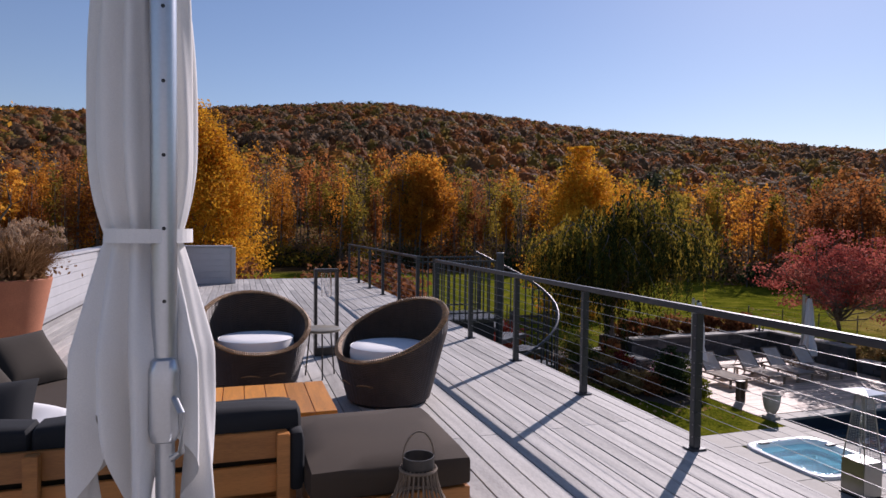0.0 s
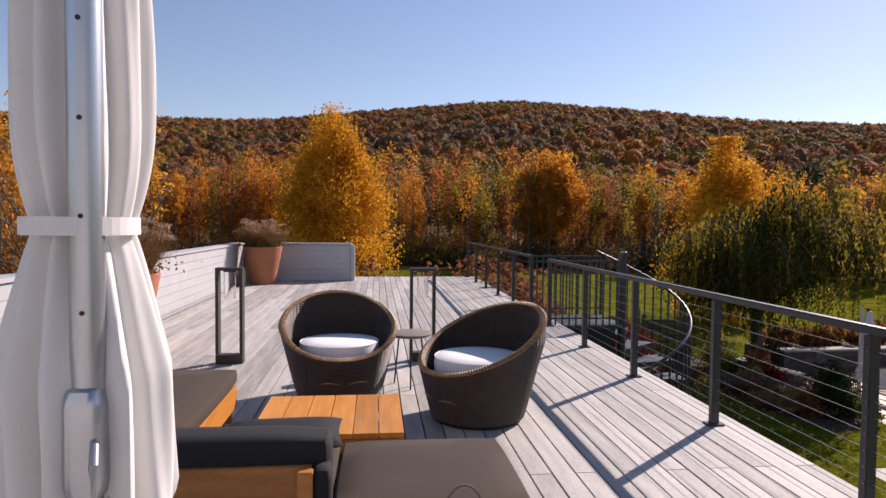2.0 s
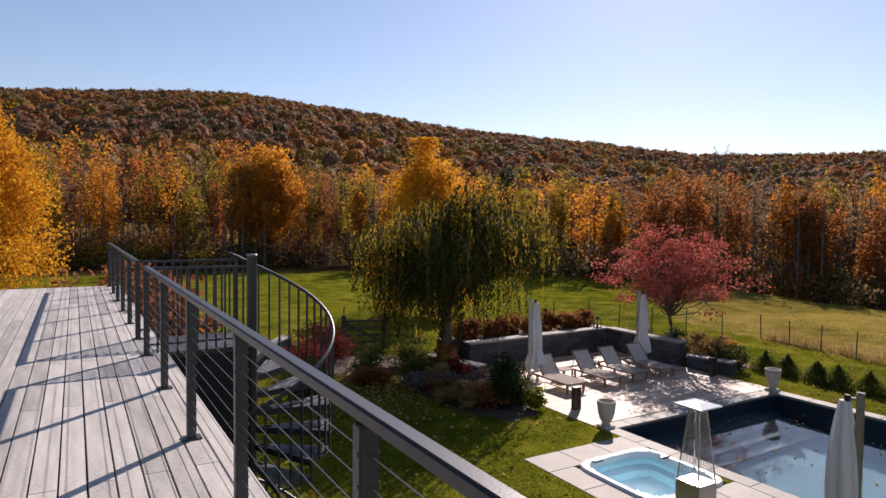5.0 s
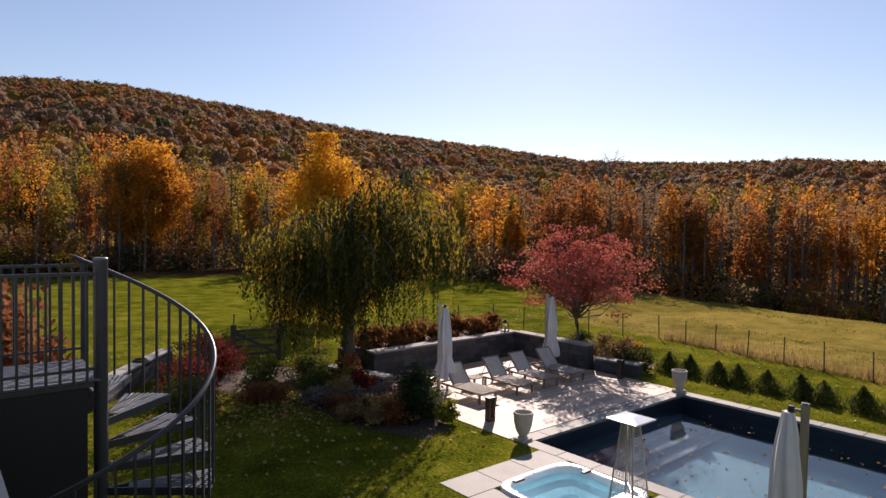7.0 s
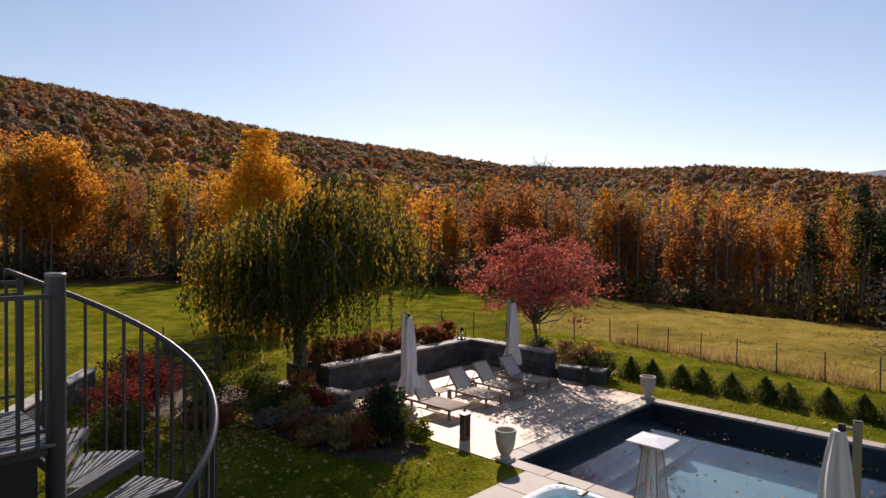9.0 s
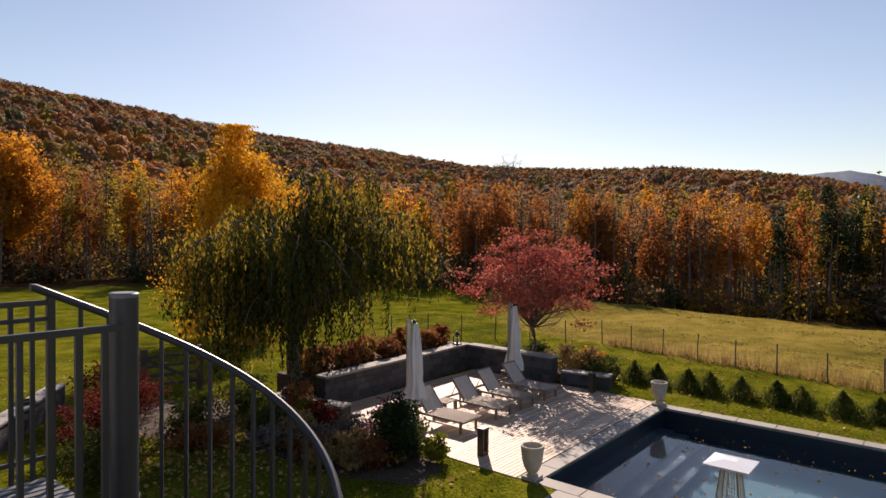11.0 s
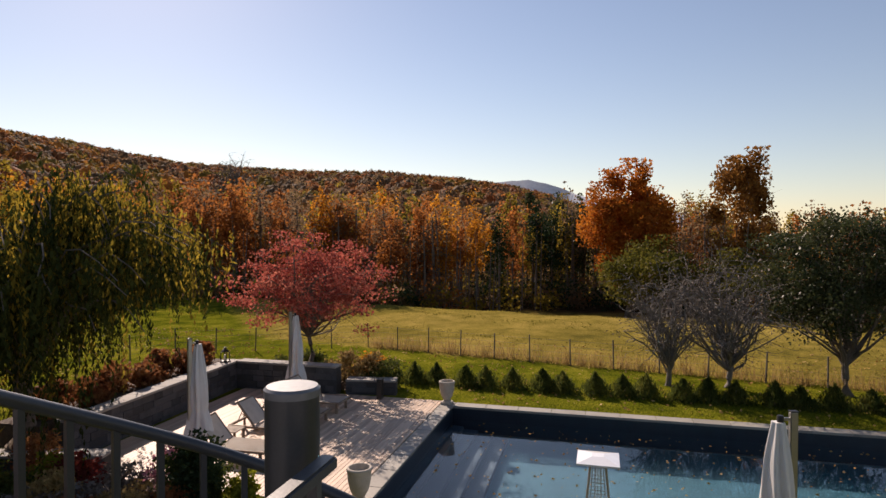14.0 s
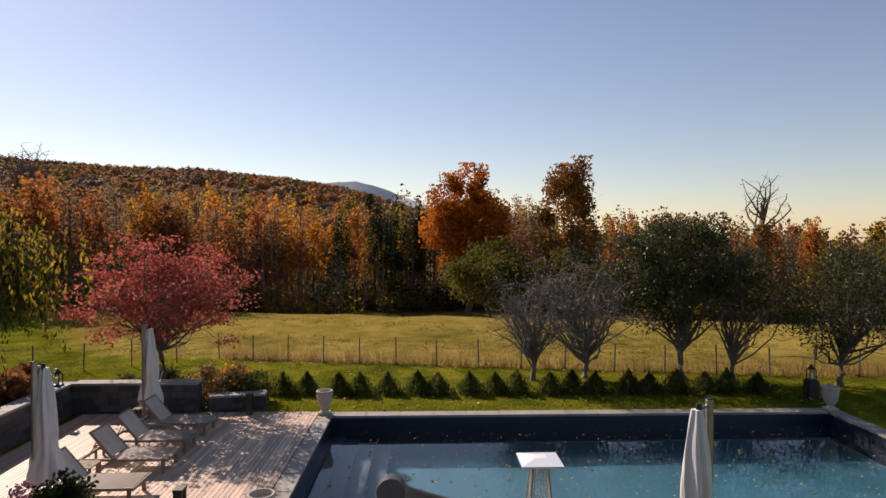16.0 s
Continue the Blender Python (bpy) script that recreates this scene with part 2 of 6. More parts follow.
L_stubble = leaf_mat("field_stubble", [(0.13, 0.12, 0.022), (0.22, 0.18, 0.035), (0.34, 0.26, 0.065)], 0.6, 0.5)
L_moss = leaf_mat("olive_green_leaves", [(0.045, 0.052, 0.012), (0.11, 0.105, 0.02), (0.23, 0.18, 0.03)], 0.4, 0.4)
M_fabric = leaf_mat("beige_sling_mesh", [(0.60, 0.56, 0.50), (0.68, 0.64, 0.58), (0.72, 0.68, 0.63)], 0.42, 6.0)
L_lime = leaf_mat("yellow_green_leaves", [(0.10, 0.12, 0.01), (0.22, 0.23, 0.02), (0.38, 0.34, 0.05)], 0.45, 1.5)
L_pink = leaf_mat("pink_blooms", [(0.35, 0.12, 0.16), (0.55, 0.25, 0.30), (0.62, 0.40, 0.42)], 0.4, 3)
L_lawn = leaf_mat("lawn_blades", [(0.085, 0.105, 0.008), (0.165, 0.18, 0.014), (0.27, 0.24, 0.03)], 0.5, 0.4)
L_fallen = leaf_mat("fallen_leaves", [(0.28, 0.14, 0.04), (0.42, 0.25, 0.08), (0.55, 0.40, 0.20)], 0.2, 3)


# ---- mesh helpers ----
def box(bm, x0, y0, z0, x1, y1, z1, m=None):
    """A box between two corners, in a pose m."""
    vs = [bm.verts.new((x, y, z)) for z in (z0, z1) for y in (y0, y1) for x in (x0, x1)]
    for f in ((0, 2, 3, 1), (4, 5, 7, 6), (0, 1, 5, 4), (2, 6, 7, 3), (0, 4, 6, 2), (1, 3, 7, 5)):
        bm.faces.new([vs[i] for i in f])
    if m is not None:
        bmesh.ops.transform(bm, matrix=m, verts=vs)
    return vs


def soft_box(bm, x0, y0, z0, x1, y1, z1, r, seg=3, puff=0.0):
    """A rounded box, swollen a little where puff is given."""
    t = bmesh.new()
    box(t, x0, y0, z0, x1, y1, z1)
    bmesh.ops.subdivide_edges(t, edges=t.edges[:], cuts=5, use_grid_fill=True)
    c = Vector(((x0 + x1) / 2, (y0 + y1) / 2, (z0 + z1) / 2))
    h = Vector(((x1 - x0) / 2, (y1 - y0) / 2, (z1 - z0) / 2))
    for v in t.verts:
        d = v.co - c
        u = [max(-1, min(1, d[i] / h[i])) for i in range(3)]
        inner = Vector([max(-(h[i] - r), min(h[i] - r, d[i])) for i in range(3)])
        e = d - inner
        if e.length > 1e-6:
            e = e.normalized() * r
        p = inner + e
        if puff:
            for i in range(3):
                o = [j for j in range(3) if j != i]
                if abs(u[i]) > 0.99:
                    p[i] += math.copysign(puff * (1 - u[o[0]] ** 2) * (1 - u[o[1]] ** 2), u[i])
        v.co = c + p
    me_ = bpy.data.meshes.new("tmp")
    t.to_mesh(me_)
    t.free()
    bm.from_mesh(me_)
    bpy.data.meshes.remove(me_)


def tube(bm, pts, r, seg=8, radii=None, cap=True):
    """A round bar along points."""
    pts = [Vector(p) for p in pts]
    rings = []
    up = Vector((0.0123, 0.0317, 1.0)).normalized()
    for i, p in enumerate(pts):
        d = (pts[min(i + 1, len(pts) - 1)] - pts[max(i - 1, 0)]).normalized()
        a = d.cross(up if abs(d.dot(up)) < 0.98 else Vector((1, 0, 0))).normalized()
        b = d.cross(a)
        rr = radii[i] if radii else r
        rings.append([bm.verts.new(p + (a * math.cos(2 * math.pi * k / seg) + b * math.sin(2 * math.pi * k / seg)) * rr) for k in range(seg)])
    for q, w in zip(rings, rings[1:]):
        for k in range(seg):
            bm.faces.new((q[k], q[(k + 1) % seg], w[(k + 1) % seg], w[k]))
    if cap:
        bm.faces.new(rings[0][::-1])
        bm.faces.new(rings[-1])


def lathe(bm, profile, seg=32, x=0, y=0, z=0):
    """A turned shape: (radius, height) pairs round a vertical axis; closed top and bottom where the radius is 0."""
    rings = []
    for r, h in profile:
        if r < 1e-5:
            rings.append([bm.verts.new((x, y, z + h))])
        else:
            rings.append([bm.verts.new((x + r * math.cos(2 * math.pi * k / seg), y + r * math.sin(2 * math.pi * k / seg), z + h)) for k in range(seg)])
    for q, w in zip(rings, rings[1:]):
        for k in range(seg):
            j = (k + 1) % seg
            if len(q) == 1 and len(w) > 1:
                bm.faces.new((q[0], w[j], w[k]))
            elif len(w) == 1 and len(q) > 1:
                bm.faces.new((q[k], q[j], w[0]))
            elif len(q) > 1:
                bm.faces.new((q[k], q[j], w[j], w[k]))


def finish(name, bm, material, smooth=False, turn=True):
    me_ = bpy.data.meshes.new(name)
    if turn:
        bmesh.ops.recalc_face_normals(bm, faces=bm.faces[:])
    bm.to_mesh(me_)
    bm.free()
    me_.materials.append(material)
    if smooth:
        me_.shade_smooth()
        me_.set_sharp_from_angle(angle=radians(42))
    return me_


def part(name, bm, material, parent, label="", smooth=False):
    """One mesh object under a thing or under a part."""
    ob = new(name, finish(name, bm, material, smooth))
    ob.parent = parent
    if label:
        ob["label"] = label
    return ob


def thing(name, label, category, at=(0, 0, 0), rz=0, group="", kind=""):
    ob = new(name)
    ob.matrix_world = pose(*at, 0, 0, rz)
    return tagged(ob, label, category, group, kind)


def solid(name, bm, material, label, category="", kind="", smooth=False, group=""):
    return tagged(new(name, finish(name, bm, material, smooth)), label, category, group, kind)


def bars(bm_boxes, bevel=0.0):
    bm = bmesh.new()
    for b in bm_boxes:
        box(bm, *b)
    if bevel:
        bmesh.ops.bevel(bm, geom=bm.edges[:], offset=bevel, segments=2, affect='EDGES')
    return bm


def raw_mesh(name, verts, faces4, material):
    """A large mesh of loose quads out of arrays."""
    me_ = bpy.data.meshes.new(name)
    me_.vertices.add(len(verts))
    me_.vertices.foreach_set("co", np.asarray(verts, np.float32).ravel())
    f = np.asarray(faces4, np.int32)
    me_.loops.add(f.size)
    me_.loops.foreach_set("vertex_index", f.ravel())
    me_.polygons.add(len(f))
    me_.polygons.foreach_set("loop_start", np.arange(0, f.size, 4, dtype=np.int32))
    me_.polygons.foreach_set("loop_total", np.full(len(f), 4, np.int32))
    me_.materials.append(material)
    me_.update(calc_edges=True)
    return me_


def leaf_quads(rng, centres, size, aspect=1.6, droop=None, flat=0.0, face=None):
    """Small pointed leaves at random turns: one diamond each."""
    n = len(centres)
    a = rng.normal(size=(n, 3))
    if droop is not None:
        a = a * 0.35 + np.asarray(droop)
    if flat:
        a[:, 2] *= 1 - flat
    a /= np.linalg.norm(a, axis=1)[:, None] + 1e-9
    b = rng.normal(size=(n, 3))
    if face is not None:              # leaves lie roughly along a surface
        a -= (a * face).sum(1)[:, None] * face * 0.8
        a /= np.linalg.norm(a, axis=1)[:, None] + 1e-9
        b = np.cross(a, face) + 0.25 * rng.normal(size=(n, 3))
    b -= (b * a).sum(1)[:, None] * a
    b /= np.linalg.norm(b, axis=1)[:, None] + 1e-9
    s = size * rng.uniform(0.6, 1.4, (n, 1))
    a, b = a * s * aspect / 2, b * s / 2
    v = np.stack([centres - a, centres + b, centres + a, centres - b], 1).reshape(-1, 3)
    return v, np.arange(4 * n).reshape(n, 4)


# ---- the deck ----
DX0, DX1, DY0, DY1 = -2.85, 3.36, -3.0, 18.3
bm = bars([(DX0, DY0, -0.30, DX1 - 0.04, DY1 - 0.02, -0.05)])
solid("deck_frame", bm, M_deckframe, "dark timber frame under the roof deck boards", "deck frame", "structure")
bm = bars([(DX1 - 0.035, DY0, -0.32, DX1, DY1, -0.034), (DX0, DY1 - 0.018, -0.32, DX1 - 0.037, DY1 + 0.016, -0.034)], 0.004)
solid("trim_deck_fascia", bm, M_metal, "charcoal fascia board along the deck edge", "trim", "structure")
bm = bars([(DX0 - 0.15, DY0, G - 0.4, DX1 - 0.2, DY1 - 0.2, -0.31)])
solid("wall_under_deck", bm, M_deckshade, "house wall below the roof deck, near-black for its shade", "wall", "structure")
bm = bars([(DX0 - 0.3, DY0 - 0.35, G - 0.4, DX1, DY0 - 0.05, 3.2)])
solid("wall_house", bm, M_wall, "pale grey house wall behind the deck", "wall", "structure")


# ---- low side walls of the deck, clad in boards ----
def clad_wall(name, label, axis, at, a, b, top, thick, cap_over=0.03):
    """A low wall: a core, lapped boards on its deck side, a sloped cap and corner boards."""
    w = thing(name, label, "wall", kind="structure")
    part("core", bars([(at - thick, a, -0.3, at - 0.024, b, top - 0.05)] if axis == "x" else [(a, at + 0.024, -0.3, b, at + thick, top - 0.05)]), M_wall, w)
    n = 6
    hh = (top - 0.06) / n
    for i in range(n):
        z0 = 0.004 + i * hh
        if axis == "x":
            bm = bars([(at - 0.022, a, z0, at - 0.002, b, z0 + hh - 0.004)], 0.003)
        else:
            bm = bars([(a, at + 0.002, z0, b, at + 0.022, z0 + hh - 0.004)], 0.003)
        part("board", bm, M_wall, w)
    if axis == "x":
        bm = bars([(at - thick - cap_over, a - 0.02, top - 0.048, at + cap_over, b, top)], 0.006)
    else:
        bm = bars([(a - 0.0, at - cap_over, top - 0.046, b + 0.03, at + thick + cap_over, top + 0.002)], 0.006)
    part("cap", bm, M_wall, w, "pale grey wall cap")
    return w


clad_wall("wall_west", "pale grey clad parapet along the deck", "x", DX0, DY0, 17.0, 0.985, 0.22)
endw = clad_wall("wall_north", "pale grey clad parapet across the deck end", "y", 17.0, DX0 + 0.034, -0.14, 0.985, 0.22)
part("corner_board", bars([(-0.136, 16.97, 0.003, -0.03, 17.25, 0.936)], 0.004), M_wall, endw)


# ---- cable railing ----
def rail_post(rail, y):
    p = part("post", bars([(RAIL_X - 0.03, y - 0.026, 0.012, RAIL_X + 0.03, y + 0.026, 0.96)], 0.004), M_metal, rail)
    part("base_plate", bars([(RAIL_X - 0.065, y - 0.05, 0.001, RAIL_X + 0.065, y + 0.05, 0.014)], 0.003), M_metal, p)
    bm = bmesh.new()
    for i in range(10):
        z = 0.095 + i * 0.087
        for sx in (-1, 1):
            t = bmesh.new()
            tube(t, [(RAIL_X + sx * 0.029, y - 0.012, z), (RAIL_X + sx * 0.035, y - 0.012, z)], 0.006, 6)
            me_ = bpy.data.meshes.new("t")
            t.to_mesh(me_)
            bm.from_mesh(me_)
            t.free()
            bpy.data.meshes.remove(me_)
    tagged(part("cable_ferrules", bm, M_cable, p), kind="stuff")
    return p


def railing(y0, y1, ys, label):
    r = thing("cable_railing", label, "railing", group="deck railing")
    for y in ys:
        rail_post(r, y)
    part("top_rail", bars([(RAIL_X - 0.028, y0, 0.965, RAIL_X + 0.028, y1, 1.01)], 0.008), M_metal, r)
    for i in range(10):
        z = 0.095 + i * 0.087
        bm = bmesh.new()
        tube(bm, [(RAIL_X, ys[0], z), (RAIL_X, ys[-1], z)], 0.0021, 5)
        part("cable", bm, M_cable, r, "thin stainless steel cable")
    return r


railing(-2.95, 9.66, [-2.48, -0.98, 0.52, 2.02, 3.52, 5.02, 6.52, 8.02, 9.62], "charcoal steel cable railing along the deck edge")
railing(10.70, 18.2, [10.74, 12.11, 13.60, 15.08, 16.56, 18.1], "charcoal steel cable railing beyond the stair landing")

# ---- spiral stair ----
SX, SY, SR = 4.33, 9.82, 1.0
RISE, TURN_ = 0.211, 25.0
stair = thing("spiral_stair", "charcoal steel spiral stair with slotted treads beside the deck", "staircase")
bm = bmesh.new()
tube(bm, [(SX, SY, G), (SX, SY, 1.09)], 0.062, 32)
part("centre_pole", bm, M_metal, stair, smooth=True)
bm = bmesh.new()
lathe(bm, [(0.0, 0.022), (0.058, 0.022), (0.064, 0.016), (0.064, 0.0), (0.0, 0.0)], 32, SX, SY, 1.09)
part("pole_cap", bm, M_tread, stair, smooth=True)


def helix(a, up):
    return Vector((SX + SR * math.cos(radians(a)), SY + SR * math.sin(radians(a)), 1.068 - 0.00844 * (90 - a) + up))


bm = bmesh.new()
rows = [helix(93 - i * 4, -0.02) for i in range(116)]
tube(bm, [rows[0] + Vector((-0.02, 0.0, 0.0))] + rows, 0.023, 12)
part("handrail", bm, M_metal, stair, smooth=True)
for k in range(17):
    z = -RISE * (k + 1)
    a0 = 90 - TURN_ * k
    bm = bmesh.new()
    nb = 9
    for j in range(nb):               # slats along the tread, fanning out from the pole
        b0, b1 = a0 - (j + 0.12) * (TURN_ + 3) / nb, a0 - (j + 0.70) * (TURN_ + 3) / nb
        q = []
        for zz in (z - 0.012, z):
            for ang, rr in ((b0, 0.24), (b0, SR - 0.01), (b1, SR - 0.01), (b1, 0.24)):
                q.append(bm.verts.new((SX + rr * math.cos(radians(ang)), SY + rr * math.sin(radians(ang)), zz)))
        for f in ((3, 2, 1, 0), (4, 5, 6, 7), (0, 1, 5, 4), (1, 2, 6, 5), (2, 3, 7, 6), (3, 0, 4, 7)):
            bm.faces.new([q[i] for i in f])
    t = part("tread", bm, M_tread, stair)
    bm = bmesh.new()
    for ang in (a0, a0 - TURN_ - 3):
        m = pose(SX, SY, z, 0, 0, ang)
        box(bm, 0.06, -0.008, -0.075, SR, 0.008, -0.001, m)
    part("tread_frame", bm, M_metal, t)
    bm = bmesh.new()
    arc = [(SX + (SR - 0.004) * math.cos(radians(a0 - u * (TURN_ + 3) / 5)), SY + (SR - 0.004) * math.sin(radians(a0 - u * (TURN_ + 3) / 5)), z - 0.035) for u in range(6)]
    tube(bm, arc, 0.012, 6)
    part("rim_bar", bm, M_metal, t)
    for j in range(3):
        a = a0 - 2 - j * TURN_ / 3
        top = helix(a, -0.02)
        bm = bmesh.new()
        box(bm, -0.011, -0.011, z - 0.05, 0.011, 0.011, top.z, pose(top.x, top.y, 0, 0, 0, a))
        part("baluster", bm, M_metal, stair)

landing = thing("stair_landing", "charcoal steel landing between deck and spiral stair", "landing")
bm = bars([(DX1 + 0.004, 9.74, -0.075, SX - 0.066, 10.83, -0.03)], 0.004)
part("landing_frame", bm, M_metal, landing)
for i in range(17):
    y = 9.76 + i * 0.063
    part("slat", bars([(DX1 + 0.006, y, -0.029, SX + 0.02, y + 0.045, -0.008)], 0.002), M_tread, landing)
# added block; its near-black colour stands for the shadow under the landing
part("dark_infill", bars([(DX1 + 0.004, 9.76, G - 0.2, SX - 0.12, 10.81, -0.08)], 0.004), M_deckshade, landing, "added dark block filling the space under the landing")
for nm, y, x1, zt, n in (("near_guard", 9.70, SX - 0.062, 0.985, 10), ("far_guard", 10.83, SX + 0.01, 1.0, 11)):
    g = part(nm, bars([(RAIL_X + 0.034, y - 0.02, zt - 0.03, x1, y + 0.02, zt)], 0.005), M_metal, landing)
    part("bottom_rail", bars([(RAIL_X + 0.034, y - 0.012, 0.09, x1, y + 0.012, 0.115)], 0.003), M_metal, g)
    if nm == "far_guard":
        part("second_rail", bars([(RAIL_X + 0.034, y - 0.012, zt - 0.12, x1, y + 0.012, zt - 0.095)], 0.003), M_metal, g)
        part("end_post", bars([(x1 + 0.001, y - 0.02, -0.3, x1 + 0.041, y + 0.02, 1.02)], 0.003), M_metal, g)
    for i in range(n):
        x = RAIL_X + 0.12 + (x1 - RAIL_X - 0.14) * i / (n - 0.5)
        part("baluster", bars([(x - 0.011, y - 0.011, -0.03, x + 0.011, y + 0.011, zt - 0.029)]), M_metal, g)


# ---- deck furniture ----
def sofa():
    s = thing("outdoor_sofa", "teak outdoor sofa with dark canvas cushions, back to the open deck", "sofa")
    x0, x1, y0, y1 = -1.95, 0.34, 2.98, 3.84
    part("seat_frame", bars([(x0, y0 + 0.12, 0.12, x1, y1, 0.26)], 0.008), M_teak, s)
    for x in (x0 + 0.04, -0.8, x1 - 0.10):
        part("back_post", bars([(x, y0 - 0.03, 0.0, x + 0.06, y0 + 0.018, 0.555)], 0.004), M_teak, s)
    for z0, z1 in ((0.10, 0.235), (0.265, 0.40), (0.43, 0.56)):
        part("back_slat", bars([(x0, y0 + 0.02, z0, x1 - 0.05, y0 + 0.048, z1)], 0.004), M_teak, s)
    for x in (x0 + 0.03, x1 - 0.1):
        part("leg", bars([(x, y1 - 0.09, 0.0, x + 0.07, y1 - 0.02, 0.119)], 0.004), M_teak, s)
    w = (x1 - x0 + 0.02) / 2
    for i in range(2):
        bm = bmesh.new()
        soft_box(bm, x0 + i * w + 0.004, y0 + 0.125, 0.262, x0 + (i + 1) * w - 0.004, y1 + 0.01, 0.42, 0.04, puff=0.015)
        part("seat_cushion", bm, M_cushion, s, smooth=True)
        bm = bmesh.new()
        soft_box(bm, x0 + i * w + 0.002, y0 + 0.052, 0.424, x0 + (i + 1) * w - 0.002, y0 + 0.26, 0.66, 0.045, puff=0.006)
        part("back_cushion", bm, M_cushion_dk, s, "black canvas back cushion", smooth=True)
    bm = bmesh.new()
    soft_box(bm, x1 - 0.045, y0 - 0.02, 0.27, x1 + 0.03, y0 + 0.12, 0.562, 0.03)
    part("side_bolster", bm, M_cushion_dk, s, smooth=True)


def ottoman():
    s = thing("outdoor_ottoman", "low teak ottoman with a brown canvas cushion", "ottoman")
    x0, x1, y0, y1 = 0.385, 1.17, 2.83, 3.73
    for nm, b in (("frame_rail", (x0, y0, 0.12, x1, y0 + 0.03, 0.25)), ("frame_rail", (x0, y1 - 0.03, 0.12, x1, y1, 0.25)),
                  ("frame_rail", (x0, y0 + 0.032, 0.12, x0 + 0.03, y1 - 0.032, 0.25)), ("frame_rail", (x1 - 0.03, y0 + 0.032, 0.12, x1, y1 - 0.032, 0.25))):
        part(nm, bars([b], 0.004), M_teak, s)
    part("base_board", bars([(x0 + 0.032, y0 + 0.032, 0.20, x1 - 0.032, y1 - 0.032, 0.248)]), M_teak, s)
    for x in (x0 + 0.02, x1 - 0.08):
        for y in (y0 + 0.035, y1 - 0.095):
            part("leg", bars([(x, y, 0.0, x + 0.06, y + 0.06, 0.119)], 0.004), M_teak, s)
    bm = bmesh.new()
    soft_box(bm, x0 - 0.01, y0 - 0.01, 0.252, x1 + 0.01, y1 + 0.01, 0.41, 0.035, puff=0.012)
    part("cushion", bm, M_cushion, s, "brown canvas seat cushion", smooth=True)


def chaise():
    s = thing("outdoor_chaise", "teak corner seat with brown canvas cushion beside the parapet", "sofa")
    x0, x1, y0, y1 = -2.15, -0.52, 3.90, 5.42
    part("seat_frame", bars([(x0, y0, 0.10, x1, y1, 0.268)], 0.006), M_teak_y, s)
    for x in (x0 + 0.03, x1 - 0.09):
        for y in (y0 + 0.03, y1 - 0.09):
            part("leg", bars([(x, y, 0, x + 0.06, y + 0.06, 0.099)], 0.003), M_teak, s)
    bm = bmesh.new()
    soft_box(bm, x0 + 0.3, y0 - 0.02, 0.27, x1 + 0.008, y1 + 0.03, 0.40, 0.04, puff=0.012)
    part("seat_cushion", bm, M_cushion, s, smooth=True)
    part("back_frame", bars([(x0 - 0.01, y0, 0.27, x0 + 0.05, y1, 0.48)], 0.005), M_teak_y, s)
    bm = bmesh.new()
    soft_box(bm, x0 + 0.055, y0 - 0.02, 0.272, x0 + 0.29, y1, 0.53, 0.05, puff=0.02)
    part("back_cushion", bm, M_pillow, s, smooth=True)


def pillow(label, material, at, rot, w=0.46, h=0.46, d=0.15):
    bm = bmesh.new()
    n = 12
    grid = {}
    for sgn in (-1, 1):
        for i in range(n + 1):
            for j in range(n + 1):
                u, v = 2 * i / n - 1, 2 * j / n - 1
                edge = (i in (0, n)) or (j in (0, n))
                pinch = 1 - 0.07 * (1 - min(abs(u), abs(v)) ** 2)
                bul = d / 2 * ((1 - u ** 4) * (1 - v ** 4)) ** 0.6
                key = (i, j, 0 if edge else sgn)
                if key not in grid:
                    grid[key] = bm.verts.new((u * w / 2 * (pinch if abs(u) > abs(v) else 1), sgn * bul if not edge else 0, v * h / 2 * (pinch if abs(v) > abs(u) else 1)))
        for i in range(n):
            for j in range(n):
                q = [grid[(a, b, 0 if (a in (0, n) or b in (0, n)) else sgn)] for a, b in ((i, j), (i + 1, j), (i + 1, j + 1), (i, j + 1))]
                bm.faces.new(q if sgn < 0 else q[::-1])
    ob = solid("throw_pillow", bm, material, label, "pillow", smooth=True, group="sofa pillows")
    ob.matrix_world = pose(*at, *rot)


def coffee_table():
    t = thing("coffee_table", "low slatted teak coffee table, honey-coloured", "table")
    x0, x1, y0, y1, zt = -0.2, 0.71, 4.18, 5.02, 0.285
    n = 6
    w = (x1 - x0) / n
    for i in range(n):
        part("plank", bars([(x0 + i * w + 0.002, y0, zt - 0.03, x0 + (i + 1) * w - 0.002, y1, zt)], 0.003), M_teak_y, t)
    for b in ((x0 + 0.02, y0 + 0.004, zt - 0.12, x1 - 0.02, y0 + 0.03, zt - 0.032), (x0 + 0.02, y1 - 0.03, zt - 0.12, x1 - 0.02, y1 - 0.004, zt - 0.032)):
        part("apron", bars([b], 0.003), M_teak, t)
    for b in ((x0 + 0.002, y0 + 0.032, zt - 0.12, x0 + 0.028, y1 - 0.032, zt - 0.032), (x1 - 0.028, y0 + 0.032, zt - 0.12, x1 - 0.002, y1 - 0.032, zt - 0.032)):
        part("apron", bars([b], 0.003), M_teak_y, t)
    for x in (x0 + 0.03, x1 - 0.10):
        for y in (y0 + 0.034, y1 - 0.104):
            part("leg", bars([(x, y, 0, x + 0.07, y + 0.07, zt - 0.034)], 0.004), M_teak, t)


